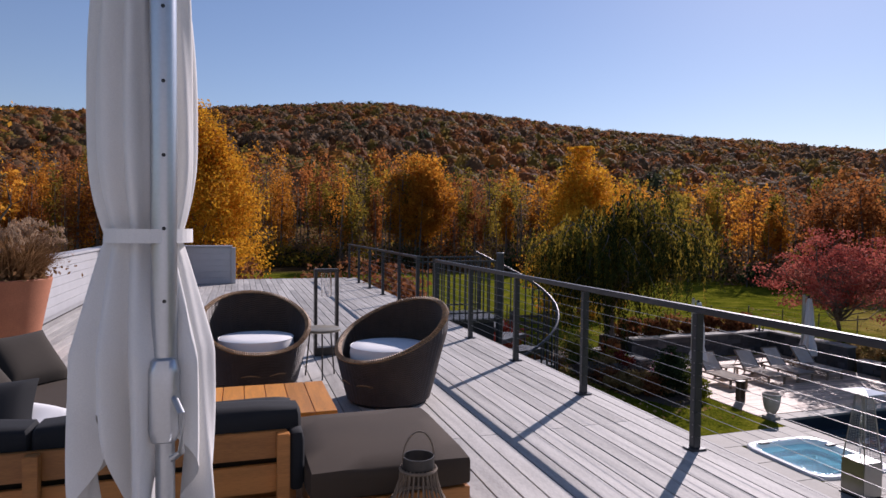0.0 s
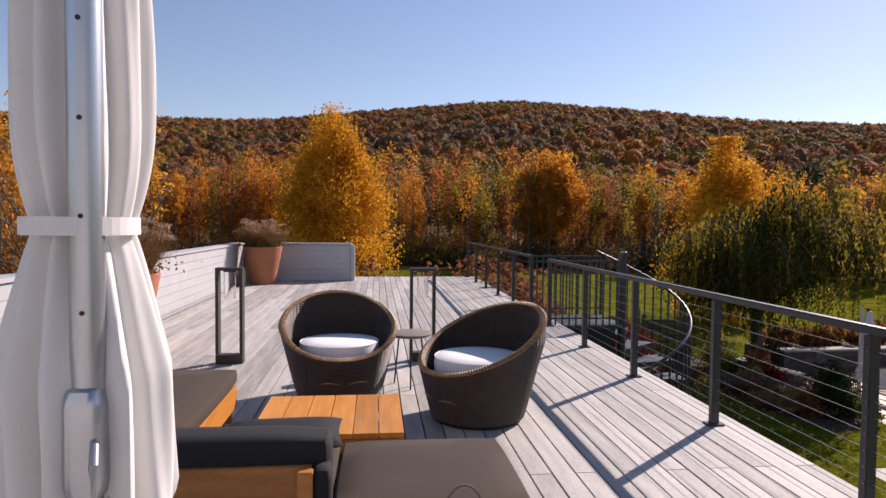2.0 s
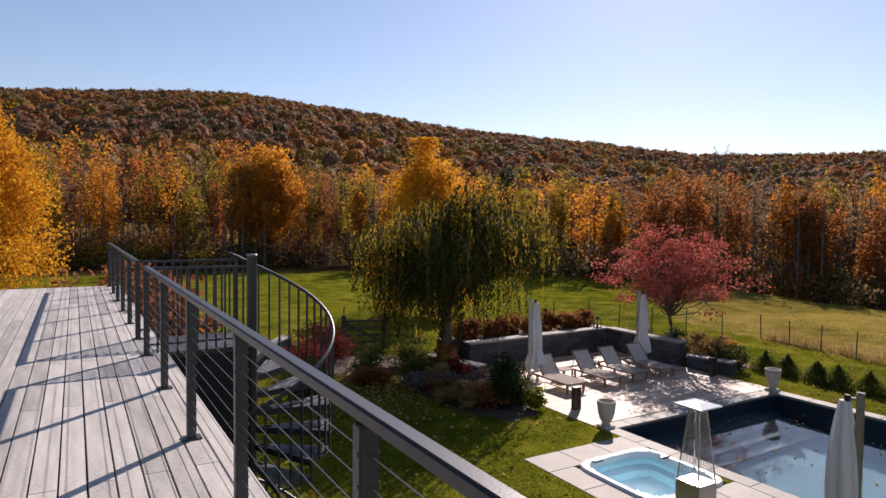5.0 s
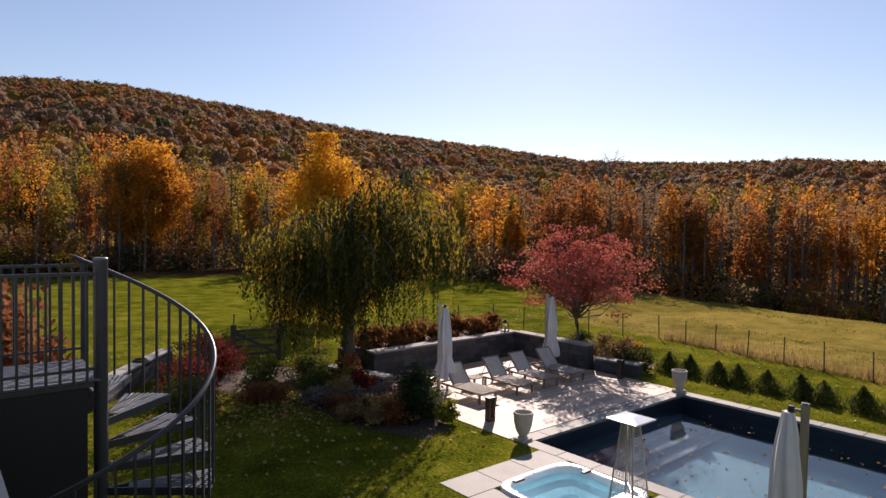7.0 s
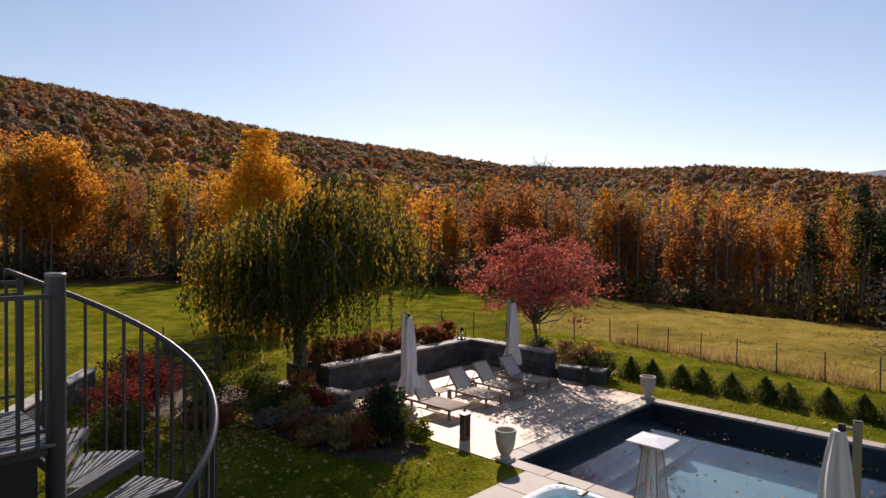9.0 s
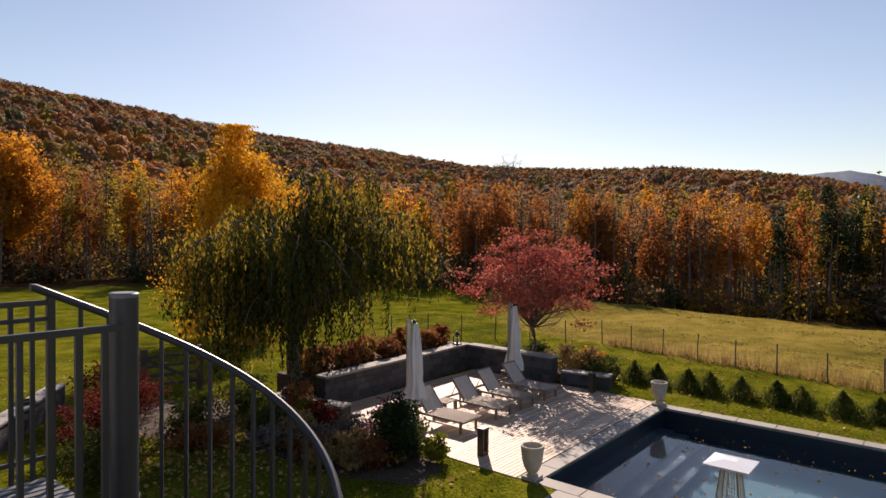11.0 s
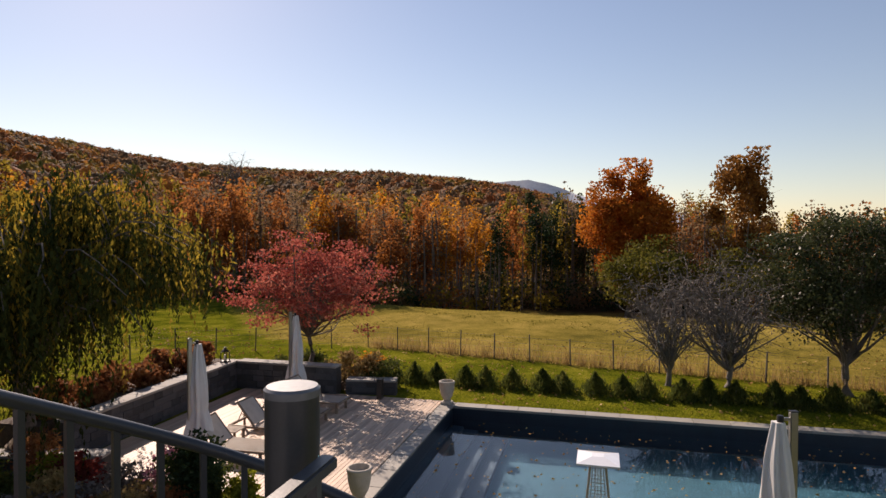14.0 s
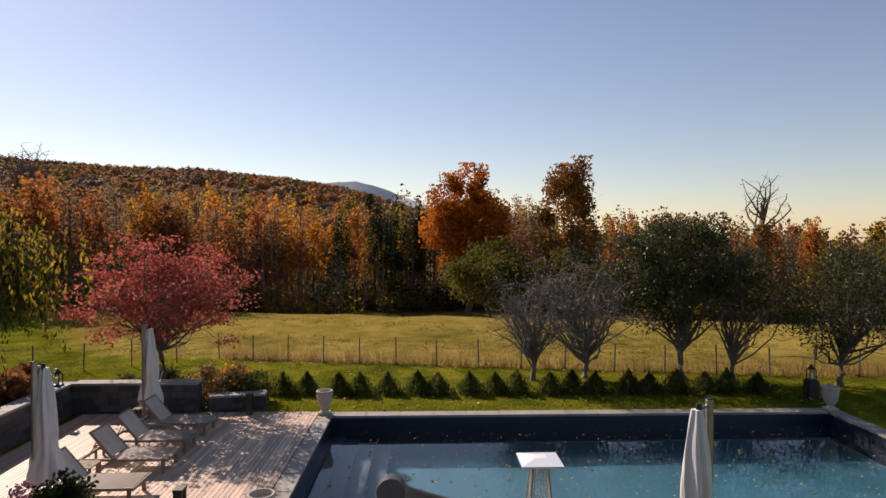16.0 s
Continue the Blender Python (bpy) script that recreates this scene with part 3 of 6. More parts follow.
def wicker_chair(at, rz):
    """A round tub chair; its open front faces -y before the turn."""
    c = thing("wicker_tub_chair", "dark brown woven wicker tub chair with a white round cushion", "chair", at, rz, group="wicker chairs")
    seg = 120
    def rim(a):                       # a = 0 at the front
        return 0.405 + 0.455 * ((1 - math.cos(a)) / 2) ** 1.15
    def prof(z):
        return 0.355 + 0.155 * min(1, z / 0.62) ** 0.9
    bm = bmesh.new()
    n = 52
    out, inn = [], []
    for i in range(n + 1):
        r_o, r_i = [], []
        for k in range(seg):
            a = 2 * math.pi * k / seg
            z = 0.03 + (rim(a) - 0.03) * i / n
            lean = 0.05 * max(0, z - 0.40) * (1 - math.cos(a)) / 2
            w = 0.0042 * (1 if (k // 2 + i) % 2 else -1)
            x, y = math.sin(a), -math.cos(a)
            ro = prof(z) + lean + w
            r_o.append(bm.verts.new((x * ro, y * ro, z)))
            zi = 0.34 + (rim(a) - 0.34) * i / n
            ri = prof(zi) + 0.05 * max(0, zi - 0.40) * (1 - math.cos(a)) / 2 - 0.045 + w
            r_i.append(bm.verts.new((x * ri, y * ri, zi)))
        out.append(r_o)
        inn.append(r_i)
    for grid, flip in ((out, False), (inn, True)):
        for q, w in zip(grid, grid[1:]):
            for k in range(seg):
                j = (k + 1) % seg
                f = (q[k], q[j], w[j], w[k])
                bm.faces.new(f[::-1] if flip else f)
    for k in range(seg):
        j = (k + 1) % seg
        bm.faces.new((out[-1][k], out[-1][j], inn[-1][j], inn[-1][k]))
    bm.faces.new(out[0][::-1])
    bm.faces.new(inn[0])
    part("tub", bm, M_wicker, c)
    bm = bmesh.new()                  # braided rim: short slanted turns of cane
    for k in range(150):
        a = 2 * math.pi * k / 150
        p = []
        for d, s in ((-0.022, -1), (0.0, 0), (0.022, 1)):
            aa = a + d
            z = rim(aa)
            rr = prof(z) + 0.05 * max(0, z - 0.40) * (1 - math.cos(aa)) / 2 - 0.022 + s * 0.026
            p.append((math.sin(aa) * rr, -math.cos(aa) * rr, z + (0.014 if s == 0 else -0.006)))
        tube(bm, p, 0.0085, 5)
    part("braided_rim", bm, M_wicker_tan, c, "honey-brown braided rim", smooth=True)
    bm = bmesh.new()
    lathe(bm, [(0.0, 0.345), (0.325, 0.345), (0.342, 0.36), (0.346, 0.42), (0.340, 0.478), (0.322, 0.492), (0.2, 0.498), (0.0, 0.50)], 48)
    part("seat_cushion", bm, M_white, c, "round white canvas cushion", smooth=True)
    bm = bmesh.new()
    ring = [(0.340 * math.cos(2 * math.pi * k / 48), 0.340 * math.sin(2 * math.pi * k / 48), 0.484) for k in range(49)]
    tube(bm, ring, 0.004, 5, cap=False)
    part("cushion_piping", bm, M_white, c)
    bm = bmesh.new()
    lathe(bm, [(0.30, 0.0), (0.34, 0.0), (0.345, 0.029), (0.30, 0.029)], 40)
    part("base_ring", bm, M_black, c)
    for s in (-1, 1):                 # stitched cane handles low on the front
        bm = bmesh.new()
        for k in range(11):
            a = s * (0.12 + 0.035 * k)
            z = 0.20 + 0.012 * math.sin(k / 10 * math.pi)
            rr = prof(z) + 0.007
            tube(bm, [(math.sin(a) * rr, -math.cos(a) * rr, z - 0.004), (math.sin(a + 0.03) * rr, -math.cos(a + 0.03) * rr, z + 0.004)], 0.004, 5)
        part("cane_stitching", bm, M_wicker_tan, c)


def tall_lantern(at, rz=0):
    t = thing("tall_floor_lantern", "tall dark metal floor lantern with a hanging glass cylinder", "lantern", at, rz, group="tall lanterns")
    w, h = 0.125, 1.03
    for sx in (-1, 1):
        part("upright", bars([(sx * w - 0.016, -0.06, 0.10, sx * w + 0.016, 0.06, h - 0.032)], 0.003), M_bronze, t)
    part("top_bar", bars([(-w - 0.016, -0.06, h - 0.03, w + 0.016, 0.06, h)], 0.003), M_bronze, t)
    part("base_box", bars([(-w - 0.016, -0.06, 0.0, w + 0.016, 0.06, 0.098)], 0.004), M_bronze, t)
    bm = bmesh.new()
    lathe(bm, [(0.058, 0.70), (0.062, 0.70), (0.062, 0.985), (0.058, 0.985), (0.058, 0.70)], 24)
    g = part("glass_cylinder", bm, M_glass, t, "clear glass cylinder", smooth=True)
    g.visible_shadow = False
    bm = bmesh.new()
    lathe(bm, [(0, 0.986), (0.066, 0.986), (0.066, 0.998), (0, 0.998)], 24)
    part("glass_holder", bm, M_bronze, t)


def side_table(at):
    t = thing("round_side_table", "small round slate side table on thin metal legs", "side table", at)
    bm = bmesh.new()
    lathe(bm, [(0, 0.47), (0.19, 0.47), (0.20, 0.478), (0.20, 0.495), (0.19, 0.50), (0, 0.50)], 36)
    part("top", bm, M_slate, t, smooth=True)
    for k in range(3):
        a = 2 * math.pi * k / 3 + 0.5
        bm = bmesh.new()
        tube(bm, [(0.12 * math.cos(a), 0.12 * math.sin(a), 0.469), (0.17 * math.cos(a), 0.17 * math.sin(a), 0.0)], 0.008, 8)
        part("leg", bm, M_bronze, t)


def blades(rng, n, at, spread, h, width, lean, mat_, name, parent=None, steps=4):
    """A tuft of arching blades."""
    V, Fc = [], []
    for i in range(n):
        a = rng.uniform(0, 2 * math.pi)
        r0 = spread * math.sqrt(rng.uniform())
        p = np.array([at[0] + r0 * math.cos(a), at[1] + r0 * math.sin(a), at[2]])
        a2 = a + rng.normal() * 0.7
        hh, ln = h * rng.uniform(0.55, 1.1), lean * rng.uniform(0.3, 1.2)
        side = np.array([-math.sin(a2), math.cos(a2), 0]) * width / 2
        prev = None
        for s in range(steps + 1):
            u = s / steps
            c = p + np.array([math.cos(a2) * ln * u ** 1.8, math.sin(a2) * ln * u ** 1.8, hh * (u - 0.35 * (ln / max(h, 0.01)) * u ** 3)])
            wd = (1 - u) * 0.9 + 0.1
            V += [c - side * wd, c + side * wd]
            if s:
                k = len(V)
                Fc.append((k - 4, k - 3, k - 1, k - 2))
    me_ = raw_mesh(name, V, Fc, mat_)
    ob = new(name, me_)
    if parent:
        ob.parent = parent
    return ob


def pot(at, seed, label):
    rng = np.random.default_rng(seed)
    p = thing("terracotta_pot", label, "planter", at, group="terracotta pots")
    bm = bmesh.new()
    lathe(bm, [(0.0, 0.0), (0.29, 0.0), (0.30, 0.02), (0.39, 0.50), (0.45, 0.80), (0.468, 0.89), (0.47, 0.91), (0.462, 0.92), (0.43, 0.92), (0.42, 0.90), (0.41, 0.80), (0.0, 0.80)], 56)
    part("pot", bm, M_terra, p, "large terracotta pot", smooth=True)
    bm = bmesh.new()
    lathe(bm, [(0, 0.83), (0.415, 0.825), (0.415, 0.80)], 32)
    part("soil", bm, M_soil, p)
    blades(rng, 3600, (0, 0, 0.82), 0.36, 0.66, 0.012, 0.44, L_grass, "grass_tuft", p)
    seeds = []
    for k in range(64):               # bristly plumes on arching stems
        a = rng.uniform(0, 2 * math.pi)
        r0, rise, out = rng.uniform(0, 0.24), rng.uniform(0.55, 1.02), rng.uniform(0.12, 0.52)
        u = rng.uniform(0.62, 1.0, 75)
        q = np.stack([(r0 + out * u ** 2.2) * math.cos(a), (r0 + out * u ** 2.2) * math.sin(a), 0.84 + rise * (u - 0.30 * u ** 5)], 1)
        seeds.append(q + rng.normal(size=q.shape) * 0.013)
    v, f = leaf_quads(rng, np.concatenate(seeds), 0.011, 4.5, droop=(0, 0, 0.5))
    ob = new("plume_spray", raw_mesh("plume_spray", v, f, L_plume))
    ob.parent = p
    tagged(ob, kind="stuff")
    blades(rng, 64, (0, 0, 0.84), 0.22, 0.85, 0.005, 0.45, L_grass, "plume_stems", p)
    c = np.stack([rng.normal(0, 0.26, 900), rng.normal(0, 0.26, 900), 0.93 + np.abs(rng.normal(0, 0.08, 900))], 1)
    v, f = leaf_quads(rng, c, 0.028)
    ob = new("trailing_leaves", raw_mesh("trailing_leaves", v, f, L_grass if seed % 2 else L_shrub))
    ob.parent = p


def folded_canopy(seed, z0, z1, r_top, r_mid, r_tie, r_low, tie, hem=0.35, seg=160, n=70, folds=9, flare=1.5):
    """Cloth of a closed umbrella: deep folds, drawn in at the tie, loose pointed hem below."""
    rng = np.random.default_rng(seed)
    ph = rng.uniform(0, 6.28, 4)
    bm = bmesh.new()
    rings = []
    for i in range(n + 1):
        ring = []
        for k in range(seg):
            a = 2 * math.pi * k / seg
            hemz = z0 + hem * (0.5 + 0.5 * math.sin(a * 4 + ph[0])) * (0.6 + 0.4 * math.sin(a * 2 + ph[1]))
            z = z1 + (hemz - z1) * i / n
            u = (z1 - z) / (z1 - tie) if z > tie else 1 + (tie - z) / max(0.01, tie - z0)
            if u < 1:
                r = r_top + (r_mid - r_top) * math.sin(min(1, u * 1.25) * math.pi / 2) if u < 0.8 else r_mid + (r_tie - r_mid) * ((u - 0.8) / 0.2) ** 2
                amp = 0.20
            else:
                w = u - 1
                r = r_tie + (r_low - r_tie) * min(1, w * flare) ** 0.8 * (1 - 0.22 * max(0, w - 0.4))
                amp = 0.16 + 0.20 * min(1, w)
            fold = math.sin(folds * a + ph[2] + 0.8 * math.sin(3 * z + ph[3])) + 0.45 * math.sin((2 * folds - 3) * a + ph[1] + 2 * z)
            r *= 1 + amp * fold * 0.7 + 0.05 * math.sin(2 * a + 3 * z)
            ring.append(bm.verts.new((r * math.cos(a), r * math.sin(a), z)))
        rings.append(ring)
    for q, w in zip(rings, rings[1:]):
        for k in range(seg):
            j = (k + 1) % seg
            bm.faces.new((q[k], w[k], w[j], q[j]))
    bm.faces.new(rings[0])
    return bm


def deck_umbrella():
    u = thing("cantilever_umbrella", "closed off-white umbrella tied to its aluminium mast", "umbrella")
    px, py = -0.16, 2.14
    bm = bmesh.new()
    tube(bm, [(px, py, 0.92), (px, py, 3.1)], 0.040, 24)
    m = part("mast", bm, M_alu, u, "silver aluminium mast", smooth=True)
    bm = bmesh.new()
    tube(bm, [(px, py, 0.03), (px, py, 0.92)], 0.030, 24)
    part("lower_mast", bm, M_alu, u, smooth=True)
    for i in range(10):
        bm = bmesh.new()
        z = 1.30 + i * 0.232
        tube(bm, [(px + 0.004, py - 0.0385, z), (px + 0.004, py - 0.0415, z)], 0.0062, 10)
        part("pin_hole", bm, M_black, m)
    bm = bmesh.new()
    soft_box(bm, px - 0.047, py - 0.06, 0.84, px + 0.047, py + 0.05, 1.12, 0.03)
    part("crank_housing", bm, M_alu, u, "grey crank housing", smooth=True)
    bm = bmesh.new()
    tube(bm, [(px + 0.035, py - 0.055, 0.99), (px + 0.06, py - 0.12, 0.96), (px + 0.06, py - 0.125, 0.84), (px + 0.03, py - 0.09, 0.81)], 0.011, 10)
    part("crank_handle", bm, M_alu, u, smooth=True)
    bm = bmesh.new()
    tube(bm, [(px + 0.04, py - 0.03, 0.46), (px + 0.055, py - 0.07, 0.64), (px + 0.125, py - 0.07, 0.64), (px + 0.125, py - 0.06, 0.40)], 0.008, 8)
    part("hook", bm, M_aluscr, u, smooth=True)
    bm = folded_canopy(5, 0.50, 2.95, 0.06, 0.150, 0.108, 0.192, 1.50, hem=0.60, flare=2.6)
    cv = part("canopy", bm, M_canvas, u, "folded off-white canvas canopy", smooth=True)
    cv.matrix_local = pose(px - 0.075, py + 0.16, 0)
    bm = bmesh.new()
    pts = []
    for k in range(41):
        a = 2 * math.pi * k / 40
        pts.append((px - 0.055 + 0.135 * math.cos(a), py + 0.10 + 0.152 * math.sin(a)))
    for (xa, ya), (xb, yb) in zip(pts, pts[1:]):
        q = [bm.verts.new(c) for c in ((xa, ya, 1.485), (xb, yb, 1.485), (xb, yb, 1.53), (xa, ya, 1.53))]
        bm.faces.new(q)
    bmesh.ops.remove_doubles(bm, verts=bm.verts[:], dist=1e-4)
    bmesh.ops.solidify(bm, geom=bm.faces[:], thickness=0.006)
    part("tie_strap", bm, M_canvas, u, "off-white tie strap")
    part("base_plate", bars([(px - 0.4, py - 0.4, 0.002, px + 0.4, py + 0.4, 0.03)], 0.006), M_black, u)


def bamboo_lantern(at):
    t = thing("woven_lantern", "bottle-shaped woven bamboo lantern with a loop handle", "lantern", at)
    def r(z):
        return 0.075 + 0.085 * math.exp(-((z - 0.16) / 0.17) ** 2)
    bm = bmesh.new()
    for k in range(26):
        a = 2 * math.pi * k / 26
        tube(bm, [(r(z) * math.cos(a + 0.25 * z), r(z) * math.sin(a + 0.25 * z), z) for z in np.linspace(0.01, 0.45, 12)], 0.0042, 5)
    part("ribs", bm, M_bamboo, t)
    for z in (0.012, 0.16, 0.30, 0.44):
        bm = bmesh.new()
        tube(bm, [(r(z) * 1.02 * math.cos(2 * math.pi * k / 32), r(z) * 1.02 * math.sin(2 * math.pi * k / 32), z) for k in range(33)], 0.007, 6, cap=False)
        part("hoop", bm, M_bamboo, t)
    bm = bmesh.new()
    lathe(bm, [(0.066, 0.44), (0.072, 0.44), (0.074, 0.50), (0.068, 0.50), (0.066, 0.44)], 28)
    part("neck_ring", bm, M_bronze, t, smooth=True)
    bm = bmesh.new()
    tube(bm, [(0.075 * math.cos(a), 0, 0.48 + 0.13 * math.sin(a)) for a in np.linspace(0, math.pi, 18)], 0.0045, 6)
    part("handle", bm, M_bamboo, t)
    bm = bmesh.new()
    lathe(bm, [(0, 0.01), (0.05, 0.01), (0.05, 0.2), (0, 0.2)], 20)
    part("candle", bm, M_wax, t)
    bm = bmesh.new()
    lathe(bm, [(0, 0.0), (0.11, 0.0), (0.11, 0.009), (0, 0.009)], 24)
    part("base", bm, M_bamboo, t)


sofa()
ottoman()
chaise()
pillow("olive-brown linen pillow leaning on the corner seat", M_pillow, (-1.36, 5.0, 0.575), (-44, 0, 52), 0.50, 0.46)
pillow("olive-brown linen pillow on the corner seat", M_pillow, (-1.52, 4.5, 0.565), (-44, 0, 66), 0.48, 0.44)
pillow("black canvas pillow lying on the sofa", M_cushion_dk, (0.08, 3.66, 0.468), (-84, 0, 4), 0.60, 0.32, 0.10)
pillow("black canvas pillow on the sofa", M_cushion_dk, (-1.15, 3.50, 0.575), (-40, 0, 8), 0.5, 0.42)
pillow("white and black patterned pillow on the sofa", M_white, (-1.02, 3.62, 0.50), (-66, 6, -24), 0.42, 0.34)
coffee_table()
wicker_chair((0.22, 6.05, 0), 8)
wicker_chair((1.34, 5.36, 0), -60)
tall_lantern((-1.02, 7.40, 0))
tall_lantern((1.05, 7.40, 0))
side_table((0.86, 6.35, 0))
pot((-2.42, 8.0, 0), 3, "large terracotta pot of dry fountain grass by the parapet")
pot((-2.24, 16.2, 0), 4, "large terracotta pot of dry fountain grass in the deck corner")
deck_umbrella()
bamboo_lantern((0.85, 2.66, 0))


# ---- ground: one sheet with openings for pool and spa ----
PX0, PX1, PY0, PY1 = 14.65, 21.75, -1.45, 13.55        # pool water
TX0, TX1, TY0, TY1 = 11.9, 14.05, 9.9, 12.1            # spa
CX, CY = 3.0, 6.0
HILL = [(-180, 2.0), (-60, 1.0), (-45, 0.6), (-32, 0.6), (-16, 1.3), (-4, 1.7), (2, 2.8), (6, 3.8), (10, 4.55), (14, 5.0), (20, 5.5), (27, 5.4), (37, 5.75),
        (46, 7.1), (56, 8.1), (68, 9.8), (77, 10.7), (81, 10.6), (88, 10.0), (93, 9.5), (101, 8.5), (115, 8.0), (140, 6.0), (180, 2.0)]
HAZ, HEL = [a for a, e in HILL], [e for a, e in HILL]
RC = 520.0


def ground_z(x, y):
    """Height of the land: level garden, a swelling field, a wooded ridge far behind."""
    x, y = np.asarray(x, float), np.asarray(y, float)
    r = np.hypot(x - CX, y - CY)
    az = np.degrees(np.arctan2(y - CY, x - CX))
    crest = 1.4 + RC * np.tan(np.radians(np.interp(az, HAZ, HEL))) - 9.0
    s = np.clip((r - 95) / (RC - 95), 0, 1)
    ridge = (crest - G + 3.0) * (0.55 * s + 0.45 * s * s * (3 - 2 * s))
    d = 0.983 * (x - 28.75) - 0.18 * (y - 8.7)
    field = -0.12 * np.exp(-((d - 20) / 13) ** 2) * np.clip((50 - y) / 25, 0, 1) - 2.6 * np.clip((d - 17) / 16, 0, 1) * np.clip((60 - y) / 30, 0, 1)
    lumps = (0.11 * np.sin(0.55 * x + 0.3 * y) * np.sin(0.41 * y - 0.22 * x) + 0.06 * np.sin(1.3 * x - 0.5 * y) * np.sin(0.9 * y + 0.6 * x)) * np.clip((d - 2) / 8, 0, 1)
    back = -60 * np.clip((r - 560) / 900, 0, 1)
    far = np.clip((r - 95) / 40, 0, 1)
    return G + field + lumps * (1 - far) + ridge + back


def spaced(lo, hi, keep, step, growth, far):
    xs = list(np.arange(lo, hi + step / 2, step))
    d, p, q = step, lo, hi
    while q < far:
        d *= growth
        p, q = p - d, q + d
        xs = [p] + xs + [q]
    xs = [v for v in xs if all(abs(v - k) > 0.12 for k in keep)] + list(keep)
    return np.array(sorted(xs))


gx = spaced(5, 60, (PX0, PX1, TX0, TX1), 0.9, 1.09, 2600)
gy = spaced(-15, 40, (PY0, PY1, TY0, TY1), 0.9, 1.09, 2600)
GX, GY = np.meshgrid(gx, gy)
GZ = ground_z(GX, GY)
idx = np.arange(GX.size).reshape(GX.shape)
mx, my = (GX[:-1, :-1] + GX[1:, 1:]) / 2, (GY[:-1, :-1] + GY[1:, 1:]) / 2
hole = ((mx > PX0) & (mx < PX1) & (my > PY0) & (my < PY1)) | ((mx > TX0) & (mx < TX1) & (my > TY0) & (my < TY1))
quads = np.stack([idx[:-1, :-1], idx[:-1, 1:], idx[1:, 1:], idx[1:, :-1]], -1)[~hole]


def ground_material():
    m = bpy.data.materials.new("lawn_and_field")
    m.use_nodes = True
    n, l = m.node_tree.nodes, m.node_tree.links
    b = n["Principled BSDF"]
    b.inputs["Roughness"].default_value = 0.9
    g = n.new("ShaderNodeNewGeometry")

    def nz(scale, detail=5):
        t = n.new("ShaderNodeTexNoise")
        t.inputs["Scale"].default_value, t.inputs["Detail"].default_value = scale, detail
        l.new(g.outputs["Position"], t.inputs["Vector"])
        return t

    def ramp(src, stops):
        r = n.new("ShaderNodeValToRGB")
        while len(r.color_ramp.elements) < len(stops):
            r.color_ramp.elements.new(0.5)
        for e, (p, c) in zip(r.color_ramp.elements, stops):
            e.position, e.color = p, (*c, 1)
        l.new(src, r.inputs["Fac"])
        return r

    def math_(op, a, b_, c=None):
        k = n.new("ShaderNodeMath")
        k.operation = op
        for i, v in enumerate((a, b_, c)):
            if v is None:
                continue
            if isinstance(v, (int, float)):
                k.inputs[i].default_value = v
            else:
                l.new(v, k.inputs[i])
        return k.outputs[0]

    def mix(f, a, b_):
        k = n.new("ShaderNodeMix")
        k.data_type = 'RGBA'
        l.new(f, k.inputs[0])
        l.new(a, k.inputs[6])
        l.new(b_, k.inputs[7])
        return k.outputs[2]

    big, mid, fine = nz(0.12), nz(0.9), nz(14.0)
    blend = math_('ADD', math_('MULTIPLY', mid.outputs["Fac"], 0.5), math_('MULTIPLY', fine.outputs["Fac"], 0.5))
    lawn = ramp(blend, [(0.36, (0.034, 0.050, 0.005)), (0.52, (0.118, 0.124, 0.010)), (0.66, (0.23, 0.20, 0.026))])
    field = ramp(math_('ADD', math_('MULTIPLY', big.outputs["Fac"], 0.4), math_('MULTIPLY', blend, 0.6)),
                 [(0.38, (0.080, 0.070, 0.016)), (0.50, (0.200, 0.154, 0.032)), (0.62, (0.33, 0.24, 0.062))])
    # leaf litter under the wood, darkened further to stand for its shade
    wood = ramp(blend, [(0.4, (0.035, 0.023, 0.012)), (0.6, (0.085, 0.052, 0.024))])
    slope = ramp(blend, [(0.4, (0.15, 0.085, 0.038)), (0.6, (0.29, 0.165, 0.07))])
    sep = n.new("ShaderNodeSeparateXYZ")
    l.new(g.outputs["Position"], sep.inputs[0])
    d = math_('SUBTRACT', math_('MULTIPLY', sep.outputs[0], 0.983), math_('MULTIPLY_ADD', sep.outputs[1], 0.18, 26.7))
    d = math_('ADD', d, math_('MULTIPLY_ADD', mid.outputs["Fac"], 1.6, -0.8))
    k1 = n.new("ShaderNodeMapRange")
    k1.inputs[1].default_value, k1.inputs[2].default_value = -0.25, 0.35
    l.new(d, k1.inputs[0])
    e = math_('SUBTRACT', math_('MULTIPLY', sep.outputs[0], 0.62), math_('MULTIPLY', sep.outputs[1], 0.78))
    k3 = n.new("ShaderNodeMapRange")
    k3.inputs[1].default_value, k3.inputs[2].default_value = -1.2, 0.8
    l.new(e, k3.inputs[0])
    col = mix(math_('MULTIPLY', k1.outputs[0], k3.outputs[0]), lawn.outputs[0], field.outputs[0])
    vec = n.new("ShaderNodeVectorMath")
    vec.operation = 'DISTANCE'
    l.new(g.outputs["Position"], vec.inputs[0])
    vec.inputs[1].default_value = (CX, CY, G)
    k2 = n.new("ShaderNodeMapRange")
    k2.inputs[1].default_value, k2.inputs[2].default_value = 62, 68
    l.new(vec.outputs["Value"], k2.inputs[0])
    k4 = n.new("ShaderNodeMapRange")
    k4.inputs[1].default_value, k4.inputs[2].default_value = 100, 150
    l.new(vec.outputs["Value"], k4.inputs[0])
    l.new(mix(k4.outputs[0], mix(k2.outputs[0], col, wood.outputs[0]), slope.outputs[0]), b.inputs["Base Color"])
    b.inputs["Specular IOR Level"].default_value = 0.0
    bp = n.new("ShaderNodeBump")
